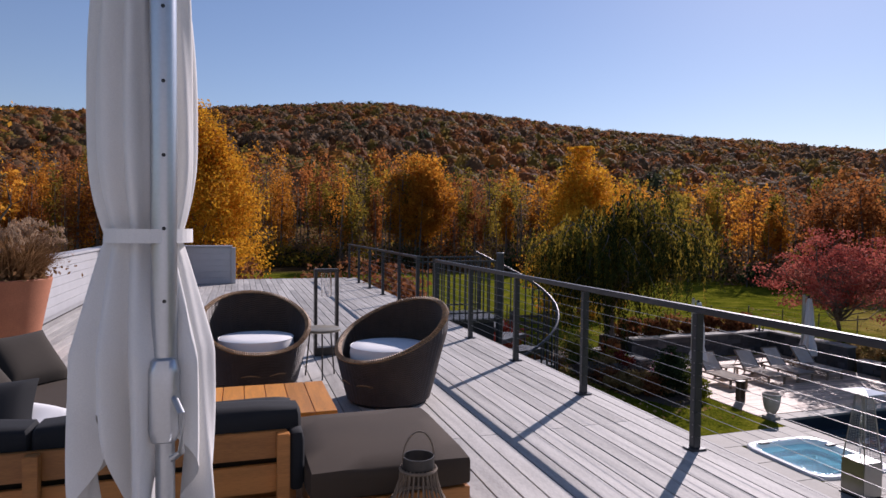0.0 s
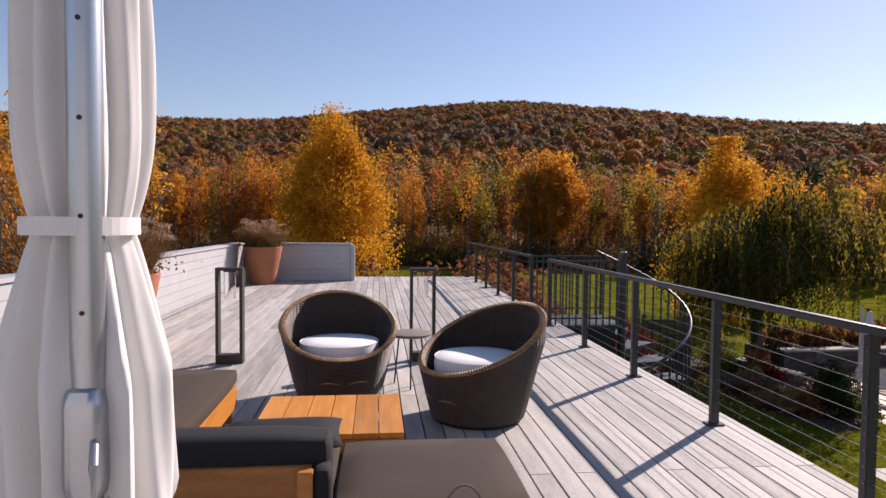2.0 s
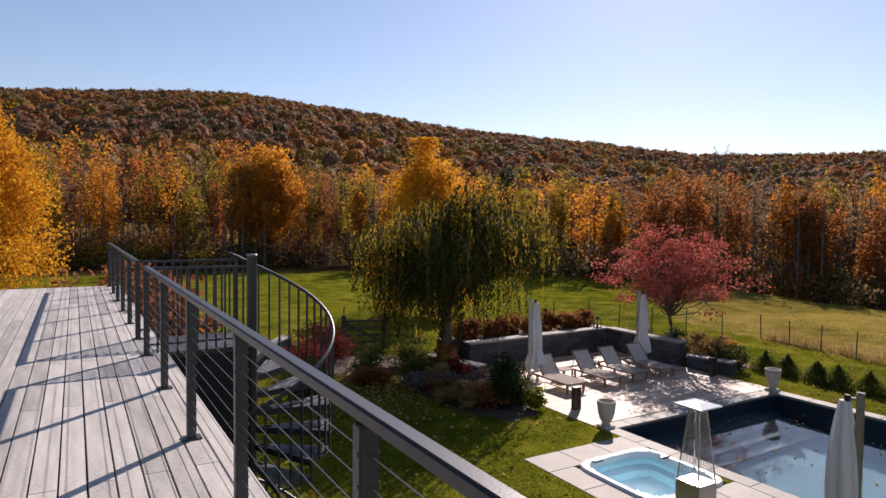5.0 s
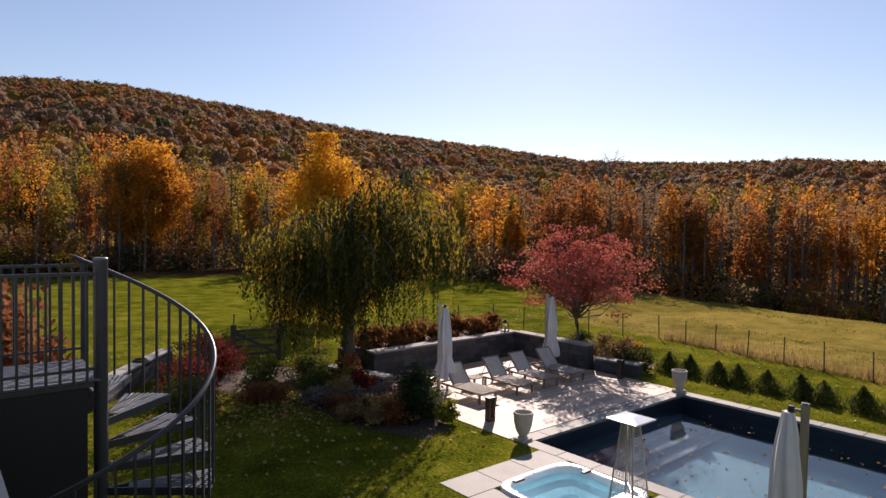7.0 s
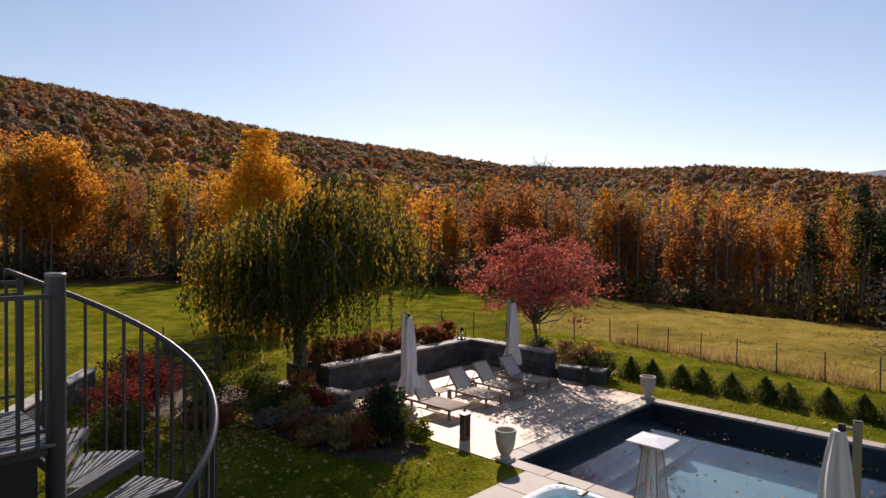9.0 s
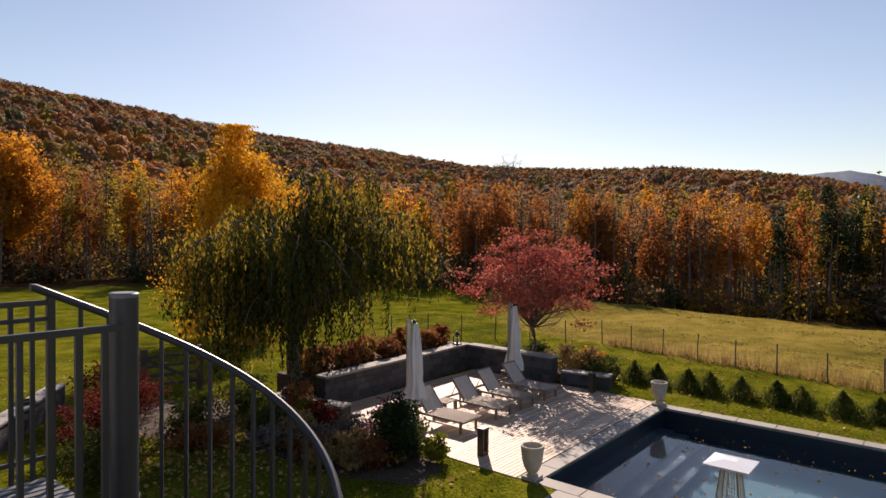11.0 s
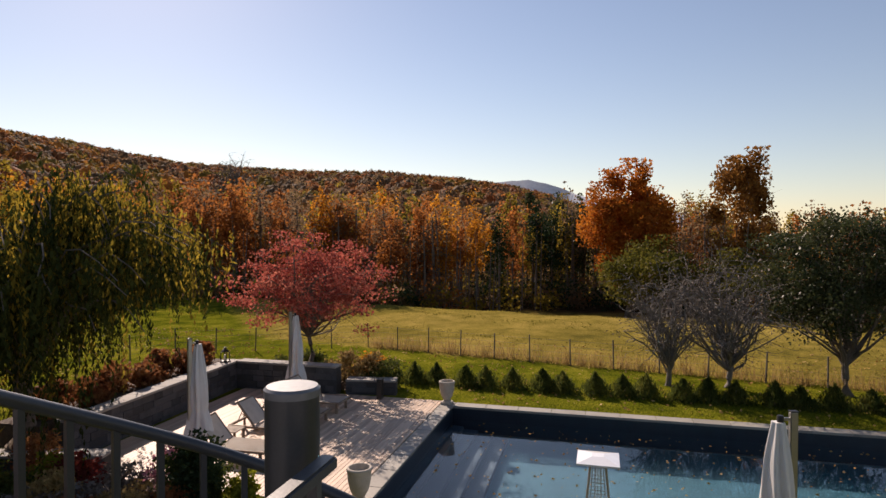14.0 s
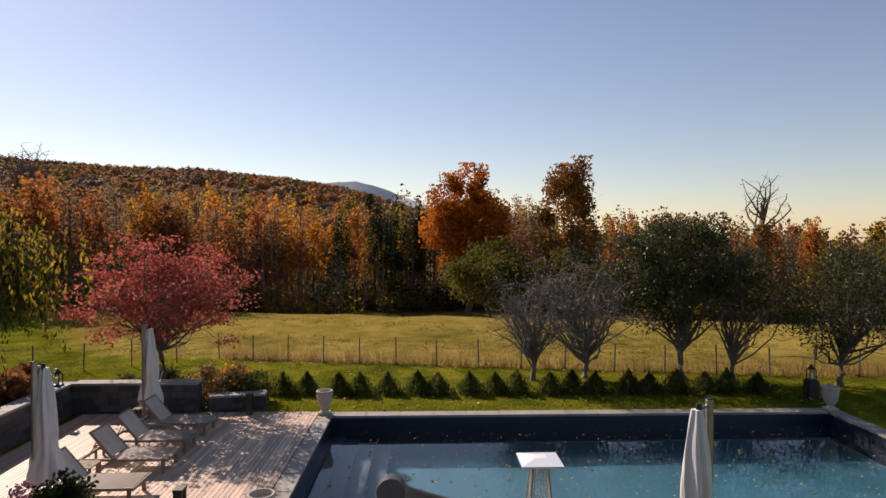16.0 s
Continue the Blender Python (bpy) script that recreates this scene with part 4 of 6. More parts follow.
    bp.inputs["Strength"].default_value, bp.inputs["Distance"].default_value = 0.9, 0.12
    l.new(blend, bp.inputs["Height"])
    l.new(bp.outputs["Normal"], b.inputs["Normal"])
    return m


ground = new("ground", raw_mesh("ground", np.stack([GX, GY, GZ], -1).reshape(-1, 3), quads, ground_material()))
ground.data.shade_smooth()
tagged(ground, "mown lawn, tawny hay field and wooded slope", "ground", kind="structure")

# far ridge beyond the valley; distance haze painted into its blue-grey colour
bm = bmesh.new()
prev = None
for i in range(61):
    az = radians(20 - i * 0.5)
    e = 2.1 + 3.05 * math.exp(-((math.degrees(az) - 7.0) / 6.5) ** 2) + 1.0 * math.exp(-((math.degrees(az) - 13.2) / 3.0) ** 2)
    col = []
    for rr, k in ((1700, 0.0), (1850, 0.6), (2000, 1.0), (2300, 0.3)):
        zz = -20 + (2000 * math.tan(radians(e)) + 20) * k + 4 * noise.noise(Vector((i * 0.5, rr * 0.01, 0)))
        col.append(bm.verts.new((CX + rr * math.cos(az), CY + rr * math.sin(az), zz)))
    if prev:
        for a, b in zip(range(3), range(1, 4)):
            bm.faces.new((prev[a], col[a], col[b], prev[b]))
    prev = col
solid("backdrop_far_ridge", bm, mat("distant_hazed_woods", (0.39, 0.42, 0.47), 0.95, vary=0.25, scale=0.02, fine=0.12, bump=0.0), "wooded ridge far away, tinted blue-grey for haze", "hill", "structure", smooth=True)


# ---- pool ----
WZ = G - 0.42
bm = bmesh.new()
box(bm, PX0, PY0, G - 1.75, PX1, PY1, G - 1.62)
solid("pool_floor", bm, M_poolfloor, "blue plastered pool floor under water", "pool", "structure")
for nm, b in (("wall_pool_west", (PX0 - 0.2, PY0 - 0.2, G - 1.75, PX0, PY1 + 0.2, G - 0.05)), ("wall_pool_east", (PX1, PY0 - 0.2, G - 1.75, PX1 + 0.2, PY1 + 0.2, G - 0.05)),
              ("wall_pool_south", (PX0 + 0.002, PY0 - 0.2, G - 1.75, PX1 - 0.002, PY0, G - 0.05)), ("wall_pool_north", (PX0 + 0.002, PY1, G - 1.75, PX1 - 0.002, PY1 + 0.2, G - 0.05))):
    solid(nm, bars([b]), M_liner, "dark navy pool wall", "pool wall", "structure")
steps = thing("pool_steps", "pale submerged pool steps along the end wall", "steps", kind="structure")
for i in range(4):
    part("step", bars([(PX0 + 0.6, PY1 - 0.45 * (i + 1), G - 1.61, PX1 - 0.4, PY1 - 0.45 * i - 0.004, WZ - 0.16 - 0.26 * i)], 0.02), M_poolstep, steps)
water = new("water_pool", raw_mesh("water_pool", [(PX0, PY0, WZ), (PX1, PY0, WZ), (PX1, PY1, WZ), (PX0, PY1, WZ)], [(0, 1, 2, 3)], M_water))
tagged(water, "still blue pool water with floating leaves", "water", kind="structure")
water.visible_shadow = False
rng = np.random.default_rng(11)
n = 620
c = np.stack([rng.uniform(PX0 + 0.1, PX1 - 0.1, n), rng.uniform(PY0 + 0.1, PY1 - 0.1, n), np.full(n, WZ + 0.006)], 1)
v, f = leaf_quads(rng, c, 0.045, 1.5, flat=0.95)
tagged(new("floating_leaves", raw_mesh("floating_leaves", v, f, L_fallen)), "fallen leaves floating on the pool", "leaves", kind="stuff")

# coping stones, each its own slab
coping = thing("pool_coping", "grey bluestone coping round the pool", "coping", kind="structure")


def slabs(x0, y0, x1, y1, n, along, z0=-0.06, z1=0.012):
    for i in range(n):
        if along == "x":
            w = (x1 - x0) / n
            b = (x0 + i * w + 0.004, y0, G + z0, x0 + (i + 1) * w - 0.004, y1, G + z1)
        else:
            w = (y1 - y0) / n
            b = (x0, y0 + i * w + 0.004, G + z0, x1, y0 + (i + 1) * w - 0.004, G + z1)
        part("slab", bars([b], 0.008), M_coping, coping)


slabs(PX0 - 0.4, PY1 - 0.02, PX1 + 0.42, PY1 + 0.42, 8, "x")
slabs(PX0 - 0.4, PY0 - 0.42, PX1 + 0.42, PY0 + 0.02, 8, "x")
slabs(PX1 - 0.02, PY0 + 0.024, PX1 + 0.42, PY1 - 0.024, 15, "y")
slabs(PX0 - 0.4, PY0 + 0.024, PX0 + 0.02, PY1 - 0.024, 15, "y")
# paving round the spa
slabs(11.15, 12.12, PX0 - 0.404, 13.0, 3, "x")
slabs(11.15, 9.0, 11.85, 12.116, 3, "y")
slabs(11.15, 5.0, PX0 - 0.404, 8.996, 4, "y")
slabs(11.854, 9.0, PX0 - 0.404, 9.86, 3, "x")


# ---- spa ----
def spa():
    s = thing("hot_tub", "white acrylic hot tub sunk in paving, pale blue water", "hot tub")
    cx, cy = (TX0 + TX1) / 2, (TY0 + TY1) / 2
    hx, hy = (TX1 - TX0) / 2 + 0.06, (TY1 - TY0) / 2 + 0.06

    def ring(bm, f, z, seg=72, wob=0.0):
        out = []
        for k in range(seg):
            a = 2 * math.pi * k / seg
            e = 0.32
            sx, sy = math.copysign(abs(math.cos(a)) ** e, math.cos(a)), math.copysign(abs(math.sin(a)) ** e, math.sin(a))
            w = 1 + wob * math.sin(4 * a + 0.6)
            out.append(bm.verts.new((cx + hx * f * sx * w, cy + hy * f * sy * w, G + z)))
        return out

    def skin(bm, rows_):
        for q, w in zip(rows_, rows_[1:]):
            for k in range(len(q)):
                j = (k + 1) % len(q)
                bm.faces.new((q[k], q[j], w[j], w[k]))

    bm = bmesh.new()
    skin(bm, [ring(bm, 1.0, -0.1), ring(bm, 1.0, 0.05), ring(bm, 0.985, 0.075), ring(bm, 0.90, 0.08), ring(bm, 0.86, 0.06, wob=0.012), ring(bm, 0.84, -0.06, wob=0.02)])
    part("rim", bm, M_spa, s, "white acrylic rim", smooth=True)
    bm = bmesh.new()
    rows_ = [ring(bm, 0.84, -0.055, wob=0.02), ring(bm, 0.80, -0.35, wob=0.03), ring(bm, 0.58, -0.42, wob=0.05), ring(bm, 0.52, -0.75, wob=0.05), ring(bm, 0.3, -0.80)]
    skin(bm, rows_)
    bm.faces.new(rows_[-1])
    part("shell", bm, M_spain, s, "aqua moulded seats", smooth=True)
    bm = bmesh.new()
    r_ = ring(bm, 0.845, -0.09, wob=0.02)
    bm.faces.new(r_)
    wsp = new("water", finish("water", bm, M_spawater, turn=False))
    wsp.parent = s
    wsp["label"] = "clear pale blue water"
    wsp.visible_shadow = False
    for k in range(18):
        a = 2 * math.pi * (k + 0.5) / 18
        bm = bmesh.new()
        e = 0.32
        sx, sy = math.copysign(abs(math.cos(a)) ** e, math.cos(a)), math.copysign(abs(math.sin(a)) ** e, math.sin(a))
        lathe(bm, [(0, 0.02), (0.022, 0.018), (0.028, 0.0)], 10, cx + hx * 0.915 * sx, cy + hy * 0.915 * sy, G + 0.075)
        part("jet_knob", bm, M_alu, s, smooth=True)
    for x, y in ((cx - 0.55, TY1 - 0.12), (TX1 - 0.12, cy + 0.4)):
        bm = bmesh.new()
        soft_box(bm, x - 0.14, y - 0.06, G + 0.055, x + 0.14, y + 0.06, G + 0.10, 0.02)
        part("headrest", bm, M_black, s, smooth=True)


spa()

# ---- terrace by the pool ----
EX0, EX1, EY0, EY1 = 14.22, 22.2, PY1 + 0.43, 21.0
terrace = thing("terrace_deck", "sun-bleached wooden terrace beside the pool", "terrace", kind="structure")
nb = 64
bw = (EY1 - EY0) / nb
for i in range(nb):
    xs = [EX0, EX0 + 2.6 + 1.1 * ((i * 7) % 5) / 5, EX0 + 5.4 + 1.0 * ((i * 3) % 4) / 4, EX1]
    for a, b in zip(xs, xs[1:]):
        part("board", bars([(a + 0.002, EY0 + i * bw + 0.005, G - 0.01, b - 0.002, EY0 + (i + 1) * bw - 0.007, G + 0.022)]), M_terrace, terrace)


# ---- stone garden walls ----
def stone_wall(name, label, p0, p1, z0, z1, thick, courses, length=0.42, seed=1):
    """Coursed blocks with open joints on a core, under cap stones."""
    rng = np.random.default_rng(seed)
    w = thing(name, label, "wall", kind="structure")
    p0, p1 = Vector((*p0, 0)), Vector((*p1, 0))
    L = (p1 - p0).length
    m = Matrix.Translation(p0) @ Matrix.Rotation(math.atan2(p1.y - p0.y, p1.x - p0.x), 4, 'Z')
    bm = bmesh.new()
    box(bm, 0, -thick / 2 + 0.03, z0, L, thick / 2 - 0.03, z1 - 0.07, m)
    part("core", bm, M_deckframe, w)
    h = (z1 - 0.075 - z0) / courses
    for i in range(courses):
        x = -rng.uniform(0, length / 2) if i % 2 else 0.0
        while x < L:
            ln = length * rng.uniform(0.7, 1.5)
            a, b = max(0, x), min(L, x + ln)
            if b - a > 0.05:
                o = rng.uniform(0, 0.015, 2)
                bm = bmesh.new()
                box(bm, a + 0.006, -thick / 2 - o[0], z0 + i * h + 0.005, b - 0.006, thick / 2 + o[1], z0 + (i + 1) * h - 0.005, m)
                part("stone", bm, M_stone, w)
            x += ln
    x = 0
    while x < L - 0.01:
        ln = min(L - x, rng.uniform(0.7, 1.0))
        bm = bmesh.new()
        box(bm, x + 0.003, -thick / 2 - 0.04, z1 - 0.068, x + ln - 0.003, thick / 2 + 0.04, z1, m)
        bmesh.ops.bevel(bm, geom=bm.edges[:], offset=0.008, segments=1, affect='EDGES')
        part("cap_stone", bm, M_cap, w, "pale flat cap stone")
        x += ln


stone_wall("wall_garden_north", "grey stone retaining wall behind the terrace", (14.9, 21.25), (22.35, 21.55), G - 0.1, -2.85, 0.42, 5, seed=1)
stone_wall("wall_garden_east", "grey stone retaining wall beside the terrace", (22.32, 21.30), (22.32, 17.6), G - 0.1, -2.85, 0.42, 5, seed=2)
stone_wall("wall_garden_low", "low stone garden wall stepping down", (22.45, 17.35), (22.75, 15.7), G - 0.1, -3.3, 0.42, 3, seed=3)
stone_wall("wall_garden_far", "low grey retaining wall beyond the stair", (9.9, 27.0), (6.6, 22.8), G - 0.1, G + 0.70, 0.36, 3, seed=5)
stone_wall("wall_garden_west", "low stone seat wall with a pale cap", (13.9, 22.2), (14.55, 19.7), G - 0.1, -3.35, 0.42, 3, seed=4)


# ---- pool furniture ----
def lounger():
    c = thing("sun_lounger", "wooden sun lounger with beige sling fabric, backrest raised", "sun lounger", group="loungers by the pool")
    w, zf = 0.40, 0.33
    for sx in (-1, 1):
        part("side_rail", bars([(sx * w - 0.025, 0, zf - 0.045, sx * w + 0.025, 1.98, zf + 0.01)], 0.004), M_loungewood, c)
    part("foot_rail", bars([(-w + 0.026, 0.0, zf - 0.045, w - 0.026, 0.05, zf + 0.01)], 0.004), M_loungewood, c)
    part("head_rail", bars([(-w + 0.026, 1.93, zf - 0.045, w - 0.026, 1.98, zf + 0.01)], 0.004), M_loungewood, c)
    for sx in (-1, 1):
        for y in (0.10, 1.55):
            part("leg", bars([(sx * (w - 0.06) - 0.025, y, 0, sx * (w - 0.06) + 0.025, y + 0.07, zf - 0.046)], 0.003), M_loungewood, c)
    bm = bmesh.new()
    n = 10
    top = [[bm.verts.new((sx * (w - 0.02), 0.04 + 1.22 * i / n, zf + 0.02 - 0.012 * math.sin(math.pi * i / n))) for sx in (-1, -0.5, 0, 0.5, 1)] for i in range(n + 1)]
    for q, r_ in zip(top, top[1:]):
        for k in range(4):
            bm.faces.new((q[k], q[k + 1], r_[k + 1], r_[k]))
    bmesh.ops.solidify(bm, geom=bm.faces[:], thickness=0.008)
    part("seat_sling", bm, M_fabric, c, smooth=True)
    t = radians(50)
    m = Matrix.Translation((0, 1.27, zf + 0.012)) @ Matrix.Rotation(t, 4, 'X')
    bm = bmesh.new()
    for b in ((-w + 0.03, 0, -0.02, -w + 0.075, 0.76, 0.02), (w - 0.075, 0, -0.02, w - 0.03, 0.76, 0.02), (-w + 0.076, 0.715, -0.02, w - 0.076, 0.76, 0.02)):
        box(bm, *b, m)
    part("backrest_frame", bm, M_loungewood, c)
    bm = bmesh.new()
    box(bm, -w + 0.07, 0.02, 0.004, w - 0.07, 0.73, 0.014, m)
    part("back_sling", bm, M_fabric, c)
    for sx in (-1, 1):
        bm = bmesh.new()
        tube(bm, [(sx * 0.3, 1.62, zf + 0.39), (sx * 0.3, 1.80, zf + 0.02)], 0.012, 6)
        part("backrest_prop", bm, M_loungewood, c)
    return c


first = lounger()
spots = [(16.05, 16.50, 1.0), (17.67, 16.50, -1.0), (19.0, 16.55, 0.5), (20.34, 16.52, -0.5)]
first.matrix_world = pose(spots[0][0], spots[0][1], G + 0.022, 0, 0, spots[0][2])
for x, y, r_ in spots[1:]:
    copy_thing(first, pose(x, y, G + 0.022, 0, 0, r_))


def small_table(at, rz=0):
    t = thing("terrace_side_table", "low slatted wooden side table between the loungers", "side table", at, rz, group="terrace tables")
    for i in range(5):
        part("slat", bars([(-0.24 + i * 0.098, -0.24, 0.36, -0.24 + i * 0.098 + 0.088, 0.24, 0.385)], 0.003), M_loungewood, t)
    for sx in (-1, 1):
        for sy in (-1, 1):
            part("leg", bars([(sx * 0.2 - 0.025, sy * 0.2 - 0.025, 0, sx * 0.2 + 0.025, sy * 0.2 + 0.025, 0.359)], 0.003), M_loungewood, t)
    part("under_rail", bars([(-0.17, -0.02, 0.31, 0.17, 0.02, 0.358)]), M_loungewood, t)


small_table((16.86, 18.1, G + 0.022))
small_table((21.45, 18.9, G + 0.022), 8)
small_table((18.35, 18.35, G + 0.022), 3)


def towel(at):
    bm = bmesh.new()
    rng = np.random.default_rng(5)
    rows_ = []
    for i in range(9):
        rows_.append([bm.verts.new((-0.2 + 0.05 * j, -0.15 + 0.0375 * i, 0.03 + 0.05 * math.sin(i * 0.9 + j * 0.7) * math.sin(math.pi * i / 8) + 0.05 * math.sin(math.pi * j / 8))) for j in range(9)])
    for q, r_ in zip(rows_, rows_[1:]):
        for k in range(8):
            bm.faces.new((q[k], q[k + 1], r_[k + 1], r_[k]))
    bmesh.ops.solidify(bm, geom=bm.faces[:], thickness=0.02)
    ob = solid("towel", bm, M_white, "crumpled white towel on the terrace table", "towel", smooth=True)
    ob.matrix_world = pose(*at)


towel((18.35, 18.35, G + 0.409))


def bollard(at):
    t = thing("bollard_light", "dark square bollard light beside the terrace", "bollard light", at, group="bollards")
    for sx in (-1, 1):
        part("side_post", bars([(sx * 0.09 - 0.03, -0.08, 0, sx * 0.09 + 0.03, 0.08, 0.60)], 0.004), M_bronze, t)
    part("top", bars([(-0.13, -0.09, 0.602, 0.13, 0.09, 0.65)], 0.004), M_bronze, t)
    part("foot", bars([(-0.058, -0.07, 0, 0.058, 0.07, 0.10)], 0.003), M_bronze, t)


bollard((14.85, 15.30, G + 0.022))
bollard((21.95, 16.0, G + 0.022))


def urn(at):
    t = thing("stone_urn", "pale cast-stone urn on a square foot by the pool", "urn", at, group="pool urns")
    part("foot", bars([(-0.17, -0.17, 0, 0.17, 0.17, 0.07)], 0.008), M_urn, t)
    bm = bmesh.new()
    lathe(bm, [(0, 0.071), (0.13, 0.071), (0.125, 0.10), (0.09, 0.125), (0.12, 0.16), (0.175, 0.26), (0.215, 0.40), (0.235, 0.55), (0.237, 0.63), (0.25, 0.645), (0.25, 0.70), (0.235, 0.715),
               (0.205, 0.715), (0.20, 0.69), (0.195, 0.60), (0.0, 0.58)], 40)
    part("bowl", bm, M_urn, t, smooth=True)


urn((14.42, 13.70, G + 0.012))
urn((21.95, 13.78, G + 0.012))
urn((21.95, -1.62, G + 0.012))


def pool_umbrella(at, top, seed, rz):
    """A closed cantilever umbrella: square mast, arm beside it and the tied canopy hanging from the arm."""
    u = thing("closed_pool_umbrella", "closed off-white cantilever umbrella on a steel mast", "umbrella", at, rz, group="pool umbrellas")
    h = top - at[2]
    part("mast", bars([(-0.05, -0.04, 0.08, 0.05, 0.04, h + 0.02)], 0.012), M_aluscr, u)
    part("mast_cap", bars([(-0.054, -0.044, h + 0.021, 0.054, 0.044, h + 0.035)], 0.004), M_black, u)
    bm = bmesh.new()
    lathe(bm, [(0, h - 0.03), (0.035, h - 0.03), (0.045, h - 0.06), (0.045, h - 0.16), (0.03, h - 0.18), (0, h - 0.18)], 20, 0.17, 0, 0)
    part("hub", bm, M_black, u, smooth=True)
    part("arm", bars([(0.051, -0.02, h - 0.10, 0.17, 0.02, h - 0.06)], 0.004), M_aluscr, u)
    bm = folded_canopy(seed, 0.42, h - 0.12, 0.07, 0.20, 0.18, 0.27, 1.15, hem=0.28, seg=72, n=36, folds=7)
    cv = part("canopy", bm, M_canvas, u, "folded off-white canopy", smooth=True)
    cv.matrix_local = pose(0.20, 0, 0)
    bm = bmesh.new()
    lathe(bm, [(0, 0.0), (0.42, 0.0), (0.43, 0.05), (0.38, 0.08), (0.06, 0.10), (0, 0.10)], 32)
    part("base", bm, M_fabric, u, smooth=True)


pool_umbrella((15.55, 18.35, G + 0.022), -0.95, 21, -30)
pool_umbrella((21.15, 18.75, G + 0.022), -0.98, 22, -30)
pool_umbrella((12.30, 6.60, G + 0.012), -0.92, 23, 100)


def heater(at):
    t = thing("patio_heater", "pyramid patio heater with steel mesh guards and a flat white hood", "patio heater", at)
    b0, b1, z0, z1 = 0.23, 0.10, 0.75, 2.08
    part("gas_cabinet", bars([(-b0 - 0.02, -b0 - 0.02, 0.03, b0 + 0.02, b0 + 0.02, z0 - 0.02)], 0.01), M_aluscr, t, "brushed steel gas cabinet")
    for sx in (-1, 1):
        for sy in (-1, 1):
            bm = bmesh.new()
            tube(bm, [(sx * b0, sy * b0, z0 - 0.02), (sx * b1, sy * b1, z1)], 0.014, 8)
            part("corner_post", bm, M_aluscr, t)
    bm = bmesh.new()
    for s, ax in ((-1, 0), (1, 0), (-1, 1), (1, 1)):
        for i in range(26):
            u = i / 25
            z = z0 + (z1 - z0) * u
            w = b0 + (b1 - b0) * u
            p0, p1 = ((s * w, -w, z), (s * w, w, z)) if ax == 0 else ((-w, s * w, z), (w, s * w, z))
            tube(bm, [p0, p1], 0.003, 4)
        for i in range(1, 6):
            u = -1 + 2 * i / 6
            p0, p1 = ((s * b0, u * b0, z0), (s * b1, u * b1, z1)) if ax == 0 else ((u * b0, s * b0, z0), (u * b1, s * b1, z1))
            tube(bm, [p0, p1], 0.003, 4)
    part("mesh_guard", bm, M_aluscr, t, "steel mesh guard")
    bm = bmesh.new()
    lathe(bm, [(0.045, z0), (0.05, z0), (0.05, z1 - 0.02), (0.045, z1 - 0.02), (0.045, z0)], 20)
    g = part("flame_tube", bm, M_glass, t, "glass flame tube", smooth=True)
    g.visible_shadow = False
    bm = bmesh.new()
    w = 0.29
    lathe(bm, [(0.0, z1 + 0.012), (w * 1.414, z1 + 0.012), (w * 1.414, z1 + 0.036), (0.12, z1 + 0.085), (0.0, z1 + 0.085)], 4)
    bmesh.ops.rotate(bm, verts=bm.verts[:], cent=(0, 0, 0), matrix=Matrix.Rotation(radians(45), 3, 'Z'))
    part("hood", bm, M_spa, t, "white square hood")
    part("foot_plate", bars([(-b0 - 0.04, -b0 - 0.04, 0.0, b0 + 0.04, b0 + 0.04, 0.028)], 0.006), M_black, t)


heater((12.05, 9.15, G + 0.012))


def path_lantern(at):
    t = thing("garden_lantern", "dark metal garden lantern on the stone wall", "lantern", at, group="garden lanterns")
    part("base", bars([(-0.13, -0.13, 0, 0.13, 0.13, 0.05)], 0.006), M_black, t)
    for sx in (-1, 1):
        for sy in (-1, 1):
            part("corner_post", bars([(sx * 0.10 - 0.012, sy * 0.10 - 0.012, 0.051, sx * 0.10 + 0.012, sy * 0.10 + 0.012, 0.36)]), M_black, t)
    bm = bmesh.new()
    lathe(bm, [(0, 0.361), (0.17, 0.361), (0.10, 0.43), (0.06, 0.45), (0.06, 0.50), (0.0, 0.52)], 4)
    part("roof", bm, M_black, t)
    bm = bmesh.new()
    lathe(bm, [(0, 0.051), (0.05, 0.051), (0.05, 0.25), (0, 0.25)], 16)
    part("candle", bm, M_wax, t)


path_lantern((21.8, 21.55, -2.85))
path_lantern((23.35, -1.9, G + 0.6))
bin_ = thing("garden_pedestal", "dark square pedestal under a garden lantern", "pedestal", (23.35, -1.9, G))
part("plinth", bars([(-0.22, -0.22, 0, 0.22, 0.22, 0.05)], 0.006), M_black, bin_)
part("shaft", bars([(-0.17, -0.17, 0.051, 0.17, 0.17, 0.598)], 0.008), M_black, bin_)


# ---- trees ----
def limb_path(rng, a, b, bend=0.12, n=6):
    a, b = np.array(a, float), np.array(b, float)
    L = np.linalg.norm(b - a)
    off = rng.normal(size=3) * bend * L
    return [a + (b - a) * u + off * math.sin(math.pi * u) + rng.normal(size=3) * 0.02 * L * (0 < u < 1) for u in np.linspace(0, 1, n)]


